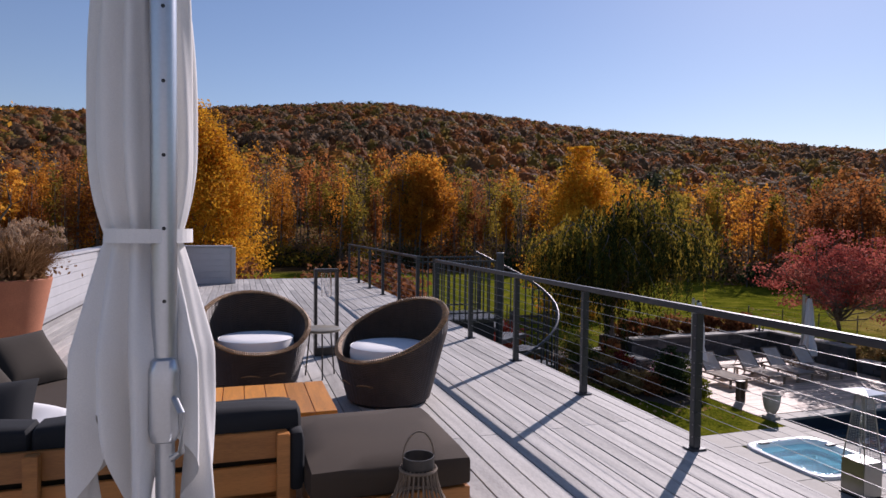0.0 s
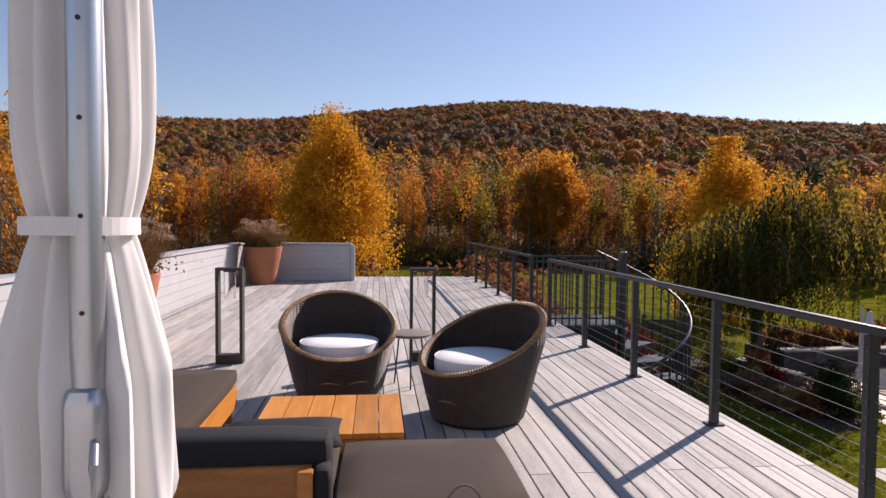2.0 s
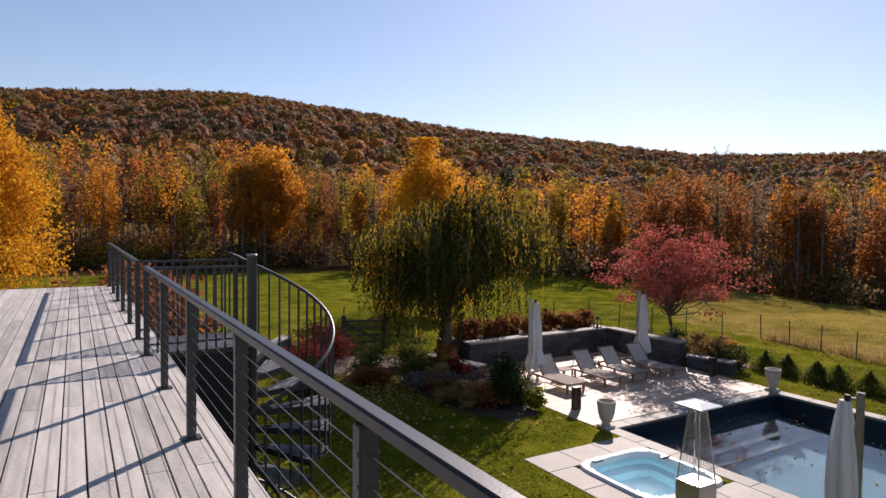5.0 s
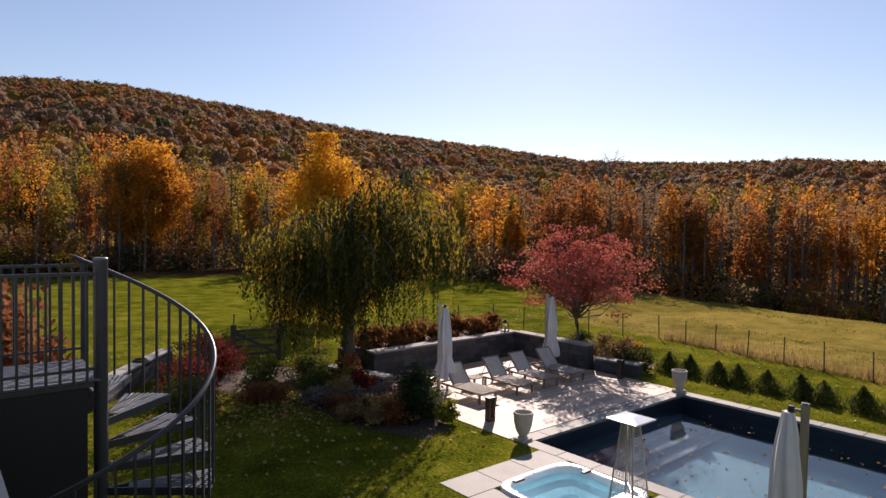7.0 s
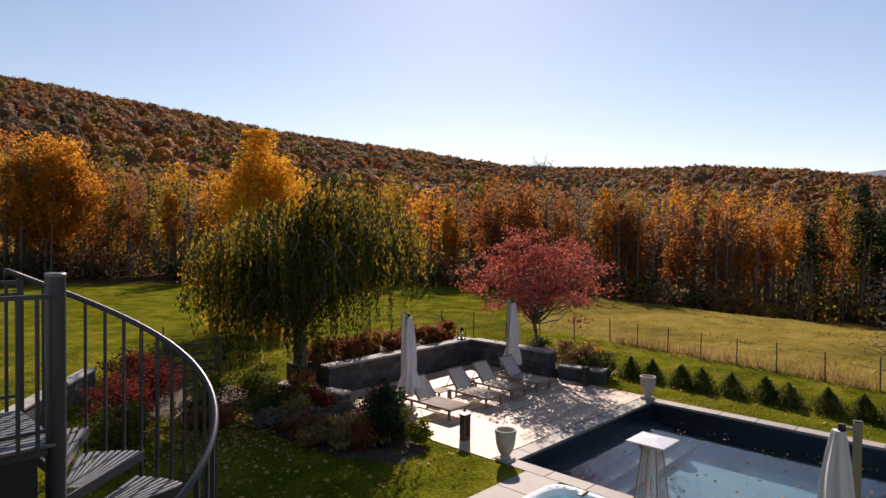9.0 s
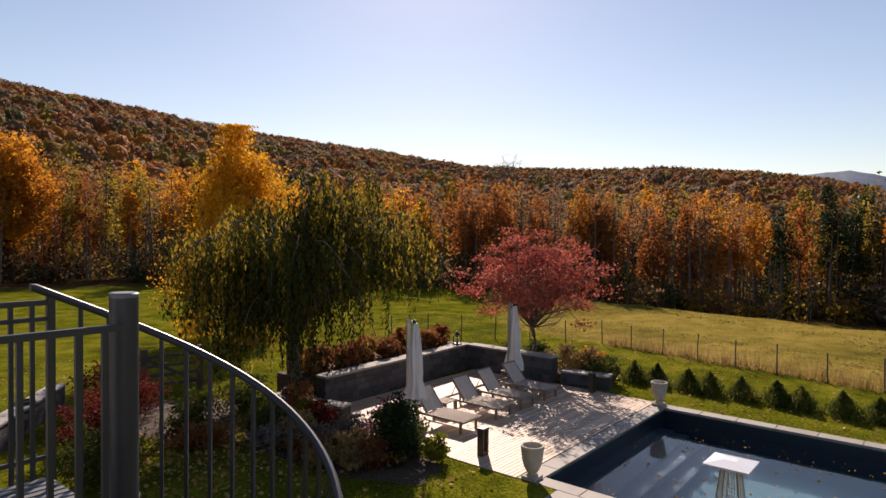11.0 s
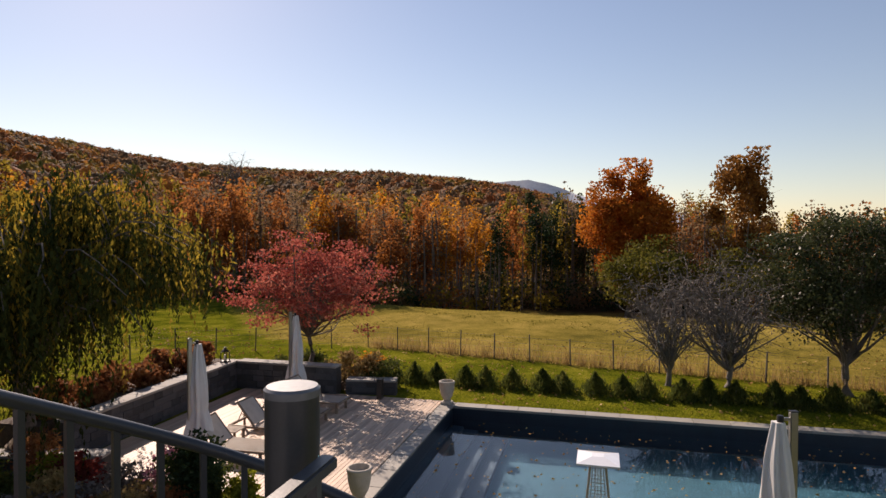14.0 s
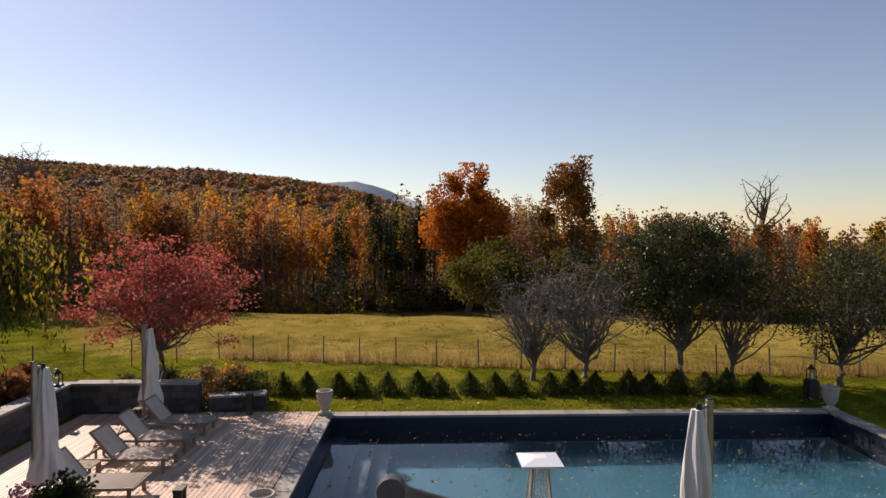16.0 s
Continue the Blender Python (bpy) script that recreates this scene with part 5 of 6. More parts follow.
def branch_mesh(rng, base, fork, r0, tips, twigs=0, r_tip=0.012, twig_len=0.6, bend=0.10, trunk_bend=0.05, low=3):
    """Trunk to the fork, a limb to every tip, and fine twigs along the limbs."""
    bm = bmesh.new()
    tr = limb_path(rng, base, fork, trunk_bend, 7)
    tube(bm, tr, r0, 9, radii=[r0 * (1.35 if i == 0 else 1 - 0.45 * i / 6) for i in range(7)])
    for tip in tips:
        s = tr[rng.integers(low, 7)]
        p = limb_path(rng, s, tip, bend, 6)
        rr = r0 * rng.uniform(0.25, 0.5)
        tube(bm, p, rr, 6, radii=[rr + (r_tip - rr) * (i / 5) ** 0.7 for i in range(6)])
        for _ in range(twigs):
            q = p[rng.integers(2, 6)]
            e = np.array(q) + rng.normal(size=3) * twig_len * np.array([1, 1, 0.7]) + np.array([0, 0, 0.15 * twig_len])
            tube(bm, limb_path(rng, q, e, 0.12, 4), r_tip, 4, radii=[r_tip * (1 - 0.25 * i) for i in range(4)], cap=False)
    return bm


def crown_points(rng, n, centre, radii, shape=None, shell=0.45, clumps=60, clump_r=0.22):
    """Points in clumps through an uneven crown; shape(u) gives the width at the height u from 0 to 1."""
    c = np.array(centre)
    R = np.array(radii)
    d = rng.normal(size=(clumps, 3))
    d /= np.linalg.norm(d, axis=1)[:, None]
    rad = (shell + (1 - shell) * rng.uniform(size=clumps) ** 0.6) * rng.uniform(0.82, 1.1, clumps)
    p = d * rad[:, None]
    if shape is not None:
        u = np.clip((p[:, 2] + 1) / 2, 0, 1)
        w = np.array([shape(v) for v in u]) / np.sqrt(np.maximum(1 - np.clip(p[:, 2], -0.98, 0.98) ** 2, 0.05))
        p[:, :2] *= w[:, None]
    k = rng.integers(0, clumps, n)
    size = rng.uniform(0.6, 1.3, clumps)
    pts = p[k] + np.clip(rng.normal(size=(n, 3)), -1.7, 1.7) * (clump_r * size[k])[:, None] * np.array([1, 1, 0.75])
    pts[:, 2] = np.minimum(pts[:, 2], 1.04)
    return c + pts * R, c + p * R


def tree(name, label, category, base, fork_h, r0, centre, radii, leaves, size, leaf, seed, shape=None, shell=0.45, clumps=70, clump_r=0.2, limbs=16, twigs=4, twig_len=0.6, bark=None, low=3, tip=0.012):
    rng = np.random.default_rng(seed)
    t = thing(name, label, category, base)
    b = np.array(base, float)
    pts, cl = crown_points(rng, leaves, np.array(centre) - b, radii, shape, shell, clumps, clump_r)
    tips = cl[rng.choice(len(cl), min(limbs, len(cl)), replace=False)]
    bm = branch_mesh(rng, (0, 0, -0.1), (rng.normal() * 0.1, rng.normal() * 0.1, fork_h), r0, tips, twigs, r_tip=tip, twig_len=twig_len, low=low)
    part("trunk", bm, bark or M_bark, t, "grey-brown trunk and limbs", smooth=True)
    if leaves:
        v, f_ = leaf_quads(rng, pts, size)
        ob = new("crown", raw_mesh("crown", v, f_, leaf))
        ob.parent = t
    return t


def gz(x, y):
    return float(ground_z(x, y))


cone = lambda u: 1.05 * (1 - u) ** 0.75 * min(1, 0.45 + 2.2 * u) + 0.05
oval = lambda u: math.sin(math.pi * min(1, max(0, u * 0.9 + 0.07))) ** 0.75
tree("yellow_maple", "tall golden-yellow maple at the lawn's edge", "tree", (-2.2, 41.0, G), 3.0, 0.24, (-2.2, 41, 2.7), (4.1, 4.1, 6.3), 52000, 0.105, L_gold, 31, lambda u: 1.15 * (1 - u) ** 0.7 * min(1, 0.55 + 2 * u) + 0.04, 0.3, 150, 0.13, 40, 3)
tree("yellow_maple", "golden-yellow maple behind the willow", "tree", (20.3, 34.3, G), 2.6, 0.2, (20.3, 34.3, 1.1), (3.2, 3.2, 5.2), 38000, 0.10, L_gold, 32, lambda u: 1.05 * (1 - u) ** 0.5 * min(1, 0.5 + 2 * u) + 0.04, 0.3, 120, 0.14, 30, 3)
tree("orange_maple", "orange maple standing above the wood's edge", "tree", (22.6, 79.4, gz(22.6, 79.4)), 5, 0.25, (22.6, 79.4, 4.9), (4.6, 4.6, 6.4), 20000, 0.22, L_amber, 33, oval, 0.35, 90, 0.16, 14, 2)
tree("orange_oak", "large rust-orange oak beyond the field", "tree", (66.0, 6.5, gz(66, 6.5)), 4, 0.35, (66.0, 6.5, 2.6), (4.2, 4.2, 6.2), 26000, 0.19, L_orange, 34, oval, 0.3, 110, 0.13, 20, 3)
tree("tall_oak", "tall brown-leaved oak with an open crown", "tree", (59.0, -2.2, gz(59, -2.2)), 4, 0.28, (59.0, -2.2, 3.4), (3.0, 3.0, 5.6), 13000, 0.17, L_bronze, 35, oval, 0.35, 34, 0.17, 20, 4)
tree("bare_tree", "grey leafless tree rising above the wood", "tree", (90.0, 64.5, gz(90, 64.5)), 9, 0.42, (90.0, 64.5, 10.6), (3.8, 3.8, 4.8), 0, 0.3, L_brown, 36, None, 0.2, 70, 0.2, 60, 12, 0.8, tip=0.03, low=4)
vine_tree = tree("bare_tree", "slender vine-clad leafless tree beyond the field", "tree", (49.0, -14.3, gz(49, -14.3)), 8.0, 0.34, (49.0, -14.3, 5.0), (2.1, 2.1, 2.0), 0, 0.3, L_brown, 37, None, 0.3, 30, 0.2, 14, 7, 0.55, tip=0.02, low=5)
rng = np.random.default_rng(38)
n = 3200
z = rng.uniform(1.0, 7.6, n)
a = rng.uniform(0, 2 * math.pi, n)
r_ = np.abs(rng.normal(0, 0.5, n)) * (1.25 - z / 9) * (1 + 0.5 * np.sin(2.2 * z)) + 0.25
v, f_ = leaf_quads(rng, np.stack([r_ * np.cos(a), r_ * np.sin(a), z], 1), 0.15)
vine = new("vine_leaves", raw_mesh("vine_leaves", v, f_, L_bronze))
vine.parent = vine_tree
vine["label"] = "bronze vine leaves round the trunk"
tree("green_tree", "dense dark green tree below the rust-orange oak", "tree", (58.0, 5.0, gz(58, 5)), 1.5, 0.2, (58.0, 5.0, -1.5), (4.6, 4.2, 3.0), 11000, 0.16, L_moss, 51, None, 0.3, 50, 0.2, 14, 2)
tree("green_tree", "dark green tree below the tall oak", "tree", (55.0, -1.5, gz(55, -1.5)), 1.4, 0.18, (55.0, -1.5, -1.9), (3.4, 3.4, 2.5), 8000, 0.15, L_moss, 52, None, 0.3, 50, 0.2, 14, 2)
for i, (x, y, top_, w_) in enumerate(((82, 11.5, 6.6, 1.7), (83, 14.3, 7.6, 1.9), (81, 17.6, 6.7, 1.6))):
    z_ = gz(x, y)
    tree("pine_tree", "tall dark pine rising above the wood", "tree", (x, y, z_), (top_ - z_) * 0.8, 0.18, (x, y, (top_ + z_) / 2 + 0.8), (w_, w_, (top_ - z_) / 2 - 0.8), 1900, 0.28, L_green, 60 + i, cone, 0.2, 60, 0.18, 20, 2)
tree("red_crabapple", "spreading crabapple covered in crimson leaves and fruit", "tree", (23.5, 19.2, gz(23.5, 19.2)), 2.0, 0.11, (23.5, 19.1, -0.15), (2.95, 2.95, 1.75), 12500, 0.066, L_red, 38, lambda u: 1.0 * min(1, 0.42 + 2.0 * u) * (1 - max(0, u - 0.45) / 0.62) ** 0.55, 0.2, 130, 0.10, 44, 9, 0.5, low=5)
tree("apple_tree", "dense grey-green apple tree beyond the pool", "tree", (26.3, 1.1, gz(26.3, 1.1)), 1.5, 0.14, (26.6, 1.0, 0.2), (2.75, 2.75, 2.35), 24000, 0.07, L_green, 39, None, 0.3, 150, 0.13, 34, 4, 0.5)
tree("apple_tree", "nearly bare grey apple tree beyond the pool", "tree", (26.6, 4.8, gz(26.6, 4.8)), 1.3, 0.12, (26.4, 5.0, -0.5), (2.6, 2.6, 2.0), 1800, 0.055, L_twig, 40, None, 0.2, 60, 0.2, 60, 12, 0.55, bark=M_paletwig)
tree("apple_tree", "leaning bare apple tree beyond the pool", "tree", (26.3, 6.8, gz(26.3, 6.8)), 1.1, 0.11, (26.2, 6.9, -0.8), (1.9, 1.9, 1.5), 900, 0.05, L_twig, 41, None, 0.2, 50, 0.2, 46, 12, 0.5, bark=M_paletwig)
tree("apple_tree", "thin grey-green apple tree beyond the pool", "tree", (26.0, -0.6, gz(26, -0.6)), 1.2, 0.10, (26.8, -1.3, -0.3), (1.9, 1.9, 2.1), 4200, 0.06, L_green, 42, None, 0.3, 60, 0.2, 34, 8, 0.5)
tree("apple_tree", "spreading grey-green apple tree at the field's edge", "tree", (25.0, -4.0, gz(25, -4)), 1.3, 0.12, (24.9, -4.3, -0.6), (2.6, 2.6, 1.9), 12000, 0.062, L_green, 43, None, 0.3, 80, 0.18, 36, 7, 0.5)
tree("amber_tree", "sparse amber-leaved tree beyond the parapet", "tree", (-9.2, 21.0, G), 2.6, 0.14, (-9.4, 21.0, 2.6), (4.1, 4.1, 3.6), 2600, 0.085, L_amber, 44, None, 0.3, 60, 0.075, 46, 7, 0.8)
tree("amber_tree", "amber-leaved young tree beyond the parapet", "tree", (-17.0, 33.0, G), 2.2, 0.16, (-17.0, 33.0, 1.3), (5.5, 5.5, 4.2), 11000, 0.14, L_amber, 45, None, 0.3, 90, 0.14, 36, 5, 0.9)


def willow():
    """Arching limbs, each hung with curtains of trailing strands."""
    rng = np.random.default_rng(50)
    base = np.array([14.2, 21.95, G])
    side = np.array([0.715, -0.699])  # the taller, longer-hung side of the crown
    t = thing("weeping_willow", "weeping tree with trailing dark green and pale yellow strands", "tree", tuple(base))
    bm = bmesh.new()
    trunk_ = limb_path(rng, (0, 0, -0.1), (0.25, -0.1, 3.4), 0.05, 8)
    tube(bm, trunk_, 0.2, 10, radii=[0.34, 0.25, 0.23, 0.21, 0.19, 0.17, 0.15, 0.12])
    cen, pale = [], []
    for i in range(120):
        a = 2 * math.pi * (i * 0.618 + rng.uniform(-0.06, 0.06))
        d = np.array([math.cos(a), math.sin(a)])
        q = float(d @ side)
        reach = (4.15 + 0.25 * math.sin(3 * a + 0.6)) * math.sqrt(rng.uniform(0.05, 1))
        peak = 6.5 - 1.2 * (reach / 4.2) ** 2 + 0.45 * q + rng.normal() * 0.25 - 2.3 * rng.uniform() ** 1.7
        start = np.array(trunk_[rng.integers(4, 8)])
        u = np.linspace(0, 1, 9)
        rise = np.sin(np.minimum(u / 0.72, 1) * math.pi / 2) * (peak - start[2]) - np.clip(u - 0.72, 0, 1) ** 1.6 * 4.0
        path = start + np.outer(u * reach, [d[0], d[1], 0]) + np.outer(rise, [0, 0, 1]) + rng.normal(size=(9, 3)) * 0.06
        path[:, 0] += 0.45 * side[0] * u
        path[:, 1] += 0.45 * side[1] * u
        r0 = rng.uniform(0.035, 0.075)
        limb = bmesh.new()
        tube(limb, path, r0, 6, radii=list(r0 + (0.009 - r0) * u ** 0.7))
        part("limb", limb, M_bark, t, smooth=True)
        long_ = rng.uniform() < (0.32 if q > 0.15 else 0.18 if q > -0.3 else 0.08) or reach < 1.0
        over = float(d @ np.array([0.35, -0.94])) > 0.5 and reach > 1.2      # the side above the terrace umbrella
        hem = rng.uniform(3.1, 4.0) if over else rng.uniform(0.3, 1.6) if long_ else rng.uniform(1.7, 3.4)
        for k in range(int(rng.integers(22, 34))):
            w = rng.uniform(0.30, 1.0)
            o = np.array([np.interp(w, u, path[:, c]) for c in range(3)]) + rng.normal(size=3) * np.array([0.24, 0.24, 0.14])
            low = hem + rng.uniform(0, 0.7)
            ln = min(rng.uniform(1.4, 4.4) if long_ and k % 2 else rng.uniform(0.35, 2.2), max(0.35, o[2] - low))
            v_ = np.linspace(0, 1, max(3, int(ln / 0.055)))
            st = o + np.outer(np.sin(v_ * 1.5) * rng.uniform(0.05, 0.3), [d[0], d[1], 0]) - np.outer(v_ ** 1.1 * ln, [0, 0, 1])
            st = st + np.outer(np.sin(v_ * 5 + k) * 0.04, rng.normal(size=3)) + rng.normal(size=st.shape) * 0.035
            # top and left strands get olive-gold oftener: yellowing plus sunlit edges put into colour
            (pale if rng.uniform() < (0.45 if o[2] > 5.0 or q < -0.45 else 0.08) else cen).append(st)
    part("trunk", bm, M_bark, t, smooth=True)
    for nm, lst, leaf in (("crown", cen, L_willow), ("yellow_sunlit_strands", pale, L_olive)):
        v, f_ = leaf_quads(rng, np.concatenate(lst), 0.048, 3.0, droop=(0, 0, -1.0))
        ob = new(nm, raw_mesh(nm, v, f_, leaf))
        ob.parent = t
    ob["label"] = "yellowing outer strands, paler for sunlit edges"


willow()

# ---- the woods behind: leaves by colour, and their trunks ----
TOPS = [(-60, 1.2), (-40, 0.8), (-30, 1.2), (-14, 2.2), (-6, 3.4), (0, 3.9), (3, 4.1), (6, 3.5), (12, 3.3), (18, 3.6), (25, 4.2), (38, 4.5), (45, 4.5), (52, 4.3), (58, 5.0), (66, 5.3), (74, 6.3), (79, 6.7), (86, 6.4), (100, 5.8), (125, 6.0), (150, 6.0)]
EDGE = [(-60, 46), (-30, 56), (-10, 66), (5, 70), (14, 64), (25, 58), (40, 58), (55, 64), (70, 72), (90, 74), (125, 72), (150, 70)]
rng = np.random.default_rng(70)
pal = {"amber": (L_amber, []), "rust": (L_rust, []), "olive": (L_olive, []), "brown": (L_brown, []), "evergreen": (L_dark, []), "golden": (L_gold, [])}
trunk_v, trunk_f = [], []


def quad_trunk(x, y, z0, z1, r):
    k0 = len(trunk_v)
    lean = rng.normal(size=2) * 0.03 * (z1 - z0)
    for zz, s, q in ((z0, 1.0, 0.0), ((z0 + z1) / 2, 0.75, 0.4), (z1, 0.35, 1.0)):
        for k in range(5):
            a = 2 * math.pi * k / 5
            trunk_v.append((x + lean[0] * q + r * s * math.cos(a), y + lean[1] * q + r * s * math.sin(a), zz))
    for lvl in range(2):
        for k in range(5):
            j = (k + 1) % 5
            trunk_f.append((k0 + lvl * 5 + k, k0 + lvl * 5 + j, k0 + lvl * 5 + 5 + j, k0 + lvl * 5 + 5 + k))


for i in range(600):
    az = rng.uniform(-46, 130)
    edge = np.interp(az, [a for a, _ in EDGE], [e for _, e in EDGE])
    row = rng.uniform() ** 1.3
    r = edge + 2 + 34 * row
    x, y = CX + r * math.cos(radians(az)), CY + r * math.sin(radians(az))
    z0 = gz(x, y)
    top_el = np.interp(az, [a for a, _ in TOPS], [e for _, e in TOPS])
    top = 1.4 + r * math.tan(radians(top_el * rng.uniform(0.66, 1.2) + (0.3 if row > 0.4 else -0.25)))
    top = max(top, z0 + 4.5)
    h = top - z0
    w = np.clip(h * rng.uniform(0.11, 0.21), 1.1, 3.0)
    lo = rng.uniform(0.12, 0.36) if rng.uniform() < 0.7 else 0.06
    cz, rz_ = z0 + h * (lo + 1) / 2, h * (1 - lo) / 2
    q = rng.uniform()
    if az > 92:
        kind_ = "amber" if q < 0.5 else "rust" if q < 0.68 else "olive" if q < 0.9 else "brown"
    elif az > 60:
        kind_ = "olive" if q < 0.34 else "amber" if q < 0.50 else "rust" if q < 0.68 else "brown" if q < 0.92 else "evergreen"
    elif az > 46:
        kind_ = "amber" if q < 0.34 else "olive" if q < 0.62 else "rust" if q < 0.84 else "brown"
    elif az > 12:
        kind_ = "rust" if q < 0.34 else "brown" if q < 0.78 else "amber" if q < 0.86 else "olive"
    elif az > 0:
        kind_ = "evergreen" if q < 0.2 else "brown" if q < 0.6 else "olive" if q < 0.85 else "rust"
    else:
        kind_ = "brown" if q < 0.45 else "rust" if q < 0.78 else "olive" if q < 0.92 else "amber"
    near = row < 0.45
    nl = 1500 if near else 620
    if kind_ == "brown":
        nl = int(nl * 0.38)
    pts, _ = crown_points(rng, nl, (x, y, cz), (w, w, rz_), oval if kind_ != "evergreen" else cone, 0.2, 46, 0.15)
    pal[kind_][1].append((pts, 0.19 if near else 0.31, None))
    quad_trunk(x, y, z0 - 0.3, z0 + h * 0.85, rng.uniform(0.09, 0.2))
    if near:
        for _ in range(3):
            xx, yy = x + rng.normal() * 2, y + rng.normal() * 2
            quad_trunk(xx, yy, z0 - 0.3, z0 + h * rng.uniform(0.5, 0.8), rng.uniform(0.04, 0.09))
# undergrowth at the foot of the wood
for i in range(760):
    az = rng.uniform(-58, 140)
    edge = np.interp(az, [a for a, _ in EDGE], [e for _, e in EDGE])
    r = edge + (rng.uniform(-1, 8) if i % 2 else rng.uniform(4, 30))
    x, y = CX + r * math.cos(radians(az)), CY + r * math.sin(radians(az))
    z0 = gz(x, y)
    w = rng.uniform(1.1, 3.0) + (0.0 if i % 2 else 0.8)
    q = rng.uniform()
    kind_ = "evergreen" if q < 0.30 else "olive" if q < 0.52 else "brown" if q < 0.92 else "rust"
    pts, _ = crown_points(rng, 240, (x, y, z0 + w * 0.55), (w, w, w * 0.75), None, 0.3, 16, 0.25)
    pal[kind_][1].append((pts, 0.23, None))

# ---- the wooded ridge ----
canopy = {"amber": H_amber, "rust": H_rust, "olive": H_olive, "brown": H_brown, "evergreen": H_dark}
hill = {"amber": [], "rust": [], "olive": [], "brown": [], "evergreen": []}
ring_a = np.linspace(0, 2 * math.pi, 9, endpoint=False)
DOME = np.array([[[c * math.cos(a), c * math.sin(a), e] for a in ring_a] for c, e in ((0.90, -0.8), (1.0, 0.05), (0.70, 0.72), (0.16, 1.0))])
DOME_F = np.array([(9 * i + k, 9 * i + (k + 1) % 9, 9 * i + 9 + (k + 1) % 9, 9 * i + 9 + k) for i in range(3) for k in range(9)])
for i in range(8200):
    az = rng.uniform(-10, 130)
    r = math.sqrt(rng.uniform(100 ** 2, 545 ** 2))
    if np.interp(az, HAZ, HEL) < 1.0 and r > 200:
        continue
    x, y = CX + r * math.cos(radians(az)), CY + r * math.sin(radians(az))
    z0 = gz(x, y)
    if math.degrees(math.atan2(z0 + 9 - 1.4, r)) < np.interp(az, [a for a, _ in TOPS], [e for _, e in TOPS]) * 0.7 - 0.6:
        continue                      # lies hidden behind the nearer wood
    patch = noise.noise(Vector((x * 0.012, y * 0.012, 3.0))) + 0.55 * noise.noise(Vector((x * 0.05, y * 0.05, 9.0)))
    q = rng.uniform() + patch * 0.55
    crest = r > 470
    if crest and rng.uniform() < 0.14:
        kind_ = "evergreen"
    else:
        kind_ = "evergreen" if q < -0.2 else "brown" if q < 0.36 else "rust" if q < 0.68 else "olive" if q < 0.88 else "amber"
    w = rng.uniform(2.8, 5.4)
    h = rng.uniform(6, 10.5) * (1.08 if kind_ == "evergreen" else 1)
    if kind_ == "evergreen":
        w *= 0.7
    ragged = 1 + rng.normal(size=(4, 9, 1)) * 0.11
    scale3 = np.array([w, w, h * (0.50 if kind_ == "evergreen" else 0.44)])
    dome = DOME.copy()
    if kind_ == "evergreen":
        dome[1:3, :, :2] *= np.array([0.8, 0.55])[:, None, None]
    foot = np.array([x, y, z0 + h * (0.46 if kind_ == "evergreen" else 0.50)])
    v = (foot + dome * ragged * scale3 * 0.84).reshape(-1, 3)
    hill[kind_].append((v, DOME_F))
    n = 64 if r < 260 else 44
    d = rng.normal(size=(n, 3))
    d[:, 2] = np.abs(d[:, 2]) - 0.15
    d /= np.linalg.norm(d, axis=1)[:, None]
    hill[kind_].append(leaf_quads(rng, foot + d * scale3 * rng.uniform(0.82, 1.12, (n, 1)), 0.8 if r < 260 else 1.15, 1.2, face=d))
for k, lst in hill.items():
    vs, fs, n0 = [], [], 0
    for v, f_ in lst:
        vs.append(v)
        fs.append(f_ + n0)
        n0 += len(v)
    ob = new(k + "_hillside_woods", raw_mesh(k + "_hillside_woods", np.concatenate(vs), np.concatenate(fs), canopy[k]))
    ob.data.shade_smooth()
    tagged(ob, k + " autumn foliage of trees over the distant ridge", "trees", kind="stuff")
for k, (leaf, lst) in pal.items():
    if not lst:
        continue
    vs, fs, n0 = [], [], 0
    for pts, s, d in lst:
        v, f_ = leaf_quads(rng, pts, s, 1.35)
        vs.append(v)
        fs.append(f_ + n0)
        n0 += len(v)
    ob = new(k + "_woodland", raw_mesh(k + "_woodland", np.concatenate(vs), np.concatenate(fs), leaf))
    tagged(ob, k + " autumn foliage of trees along the edge of the wood", "trees", kind="stuff")
tagged(new("woodland_trunks", raw_mesh("woodland_trunks", trunk_v, trunk_f, M_bark)), "slim grey-brown trunks in the wood", "trunks", kind="stuff")


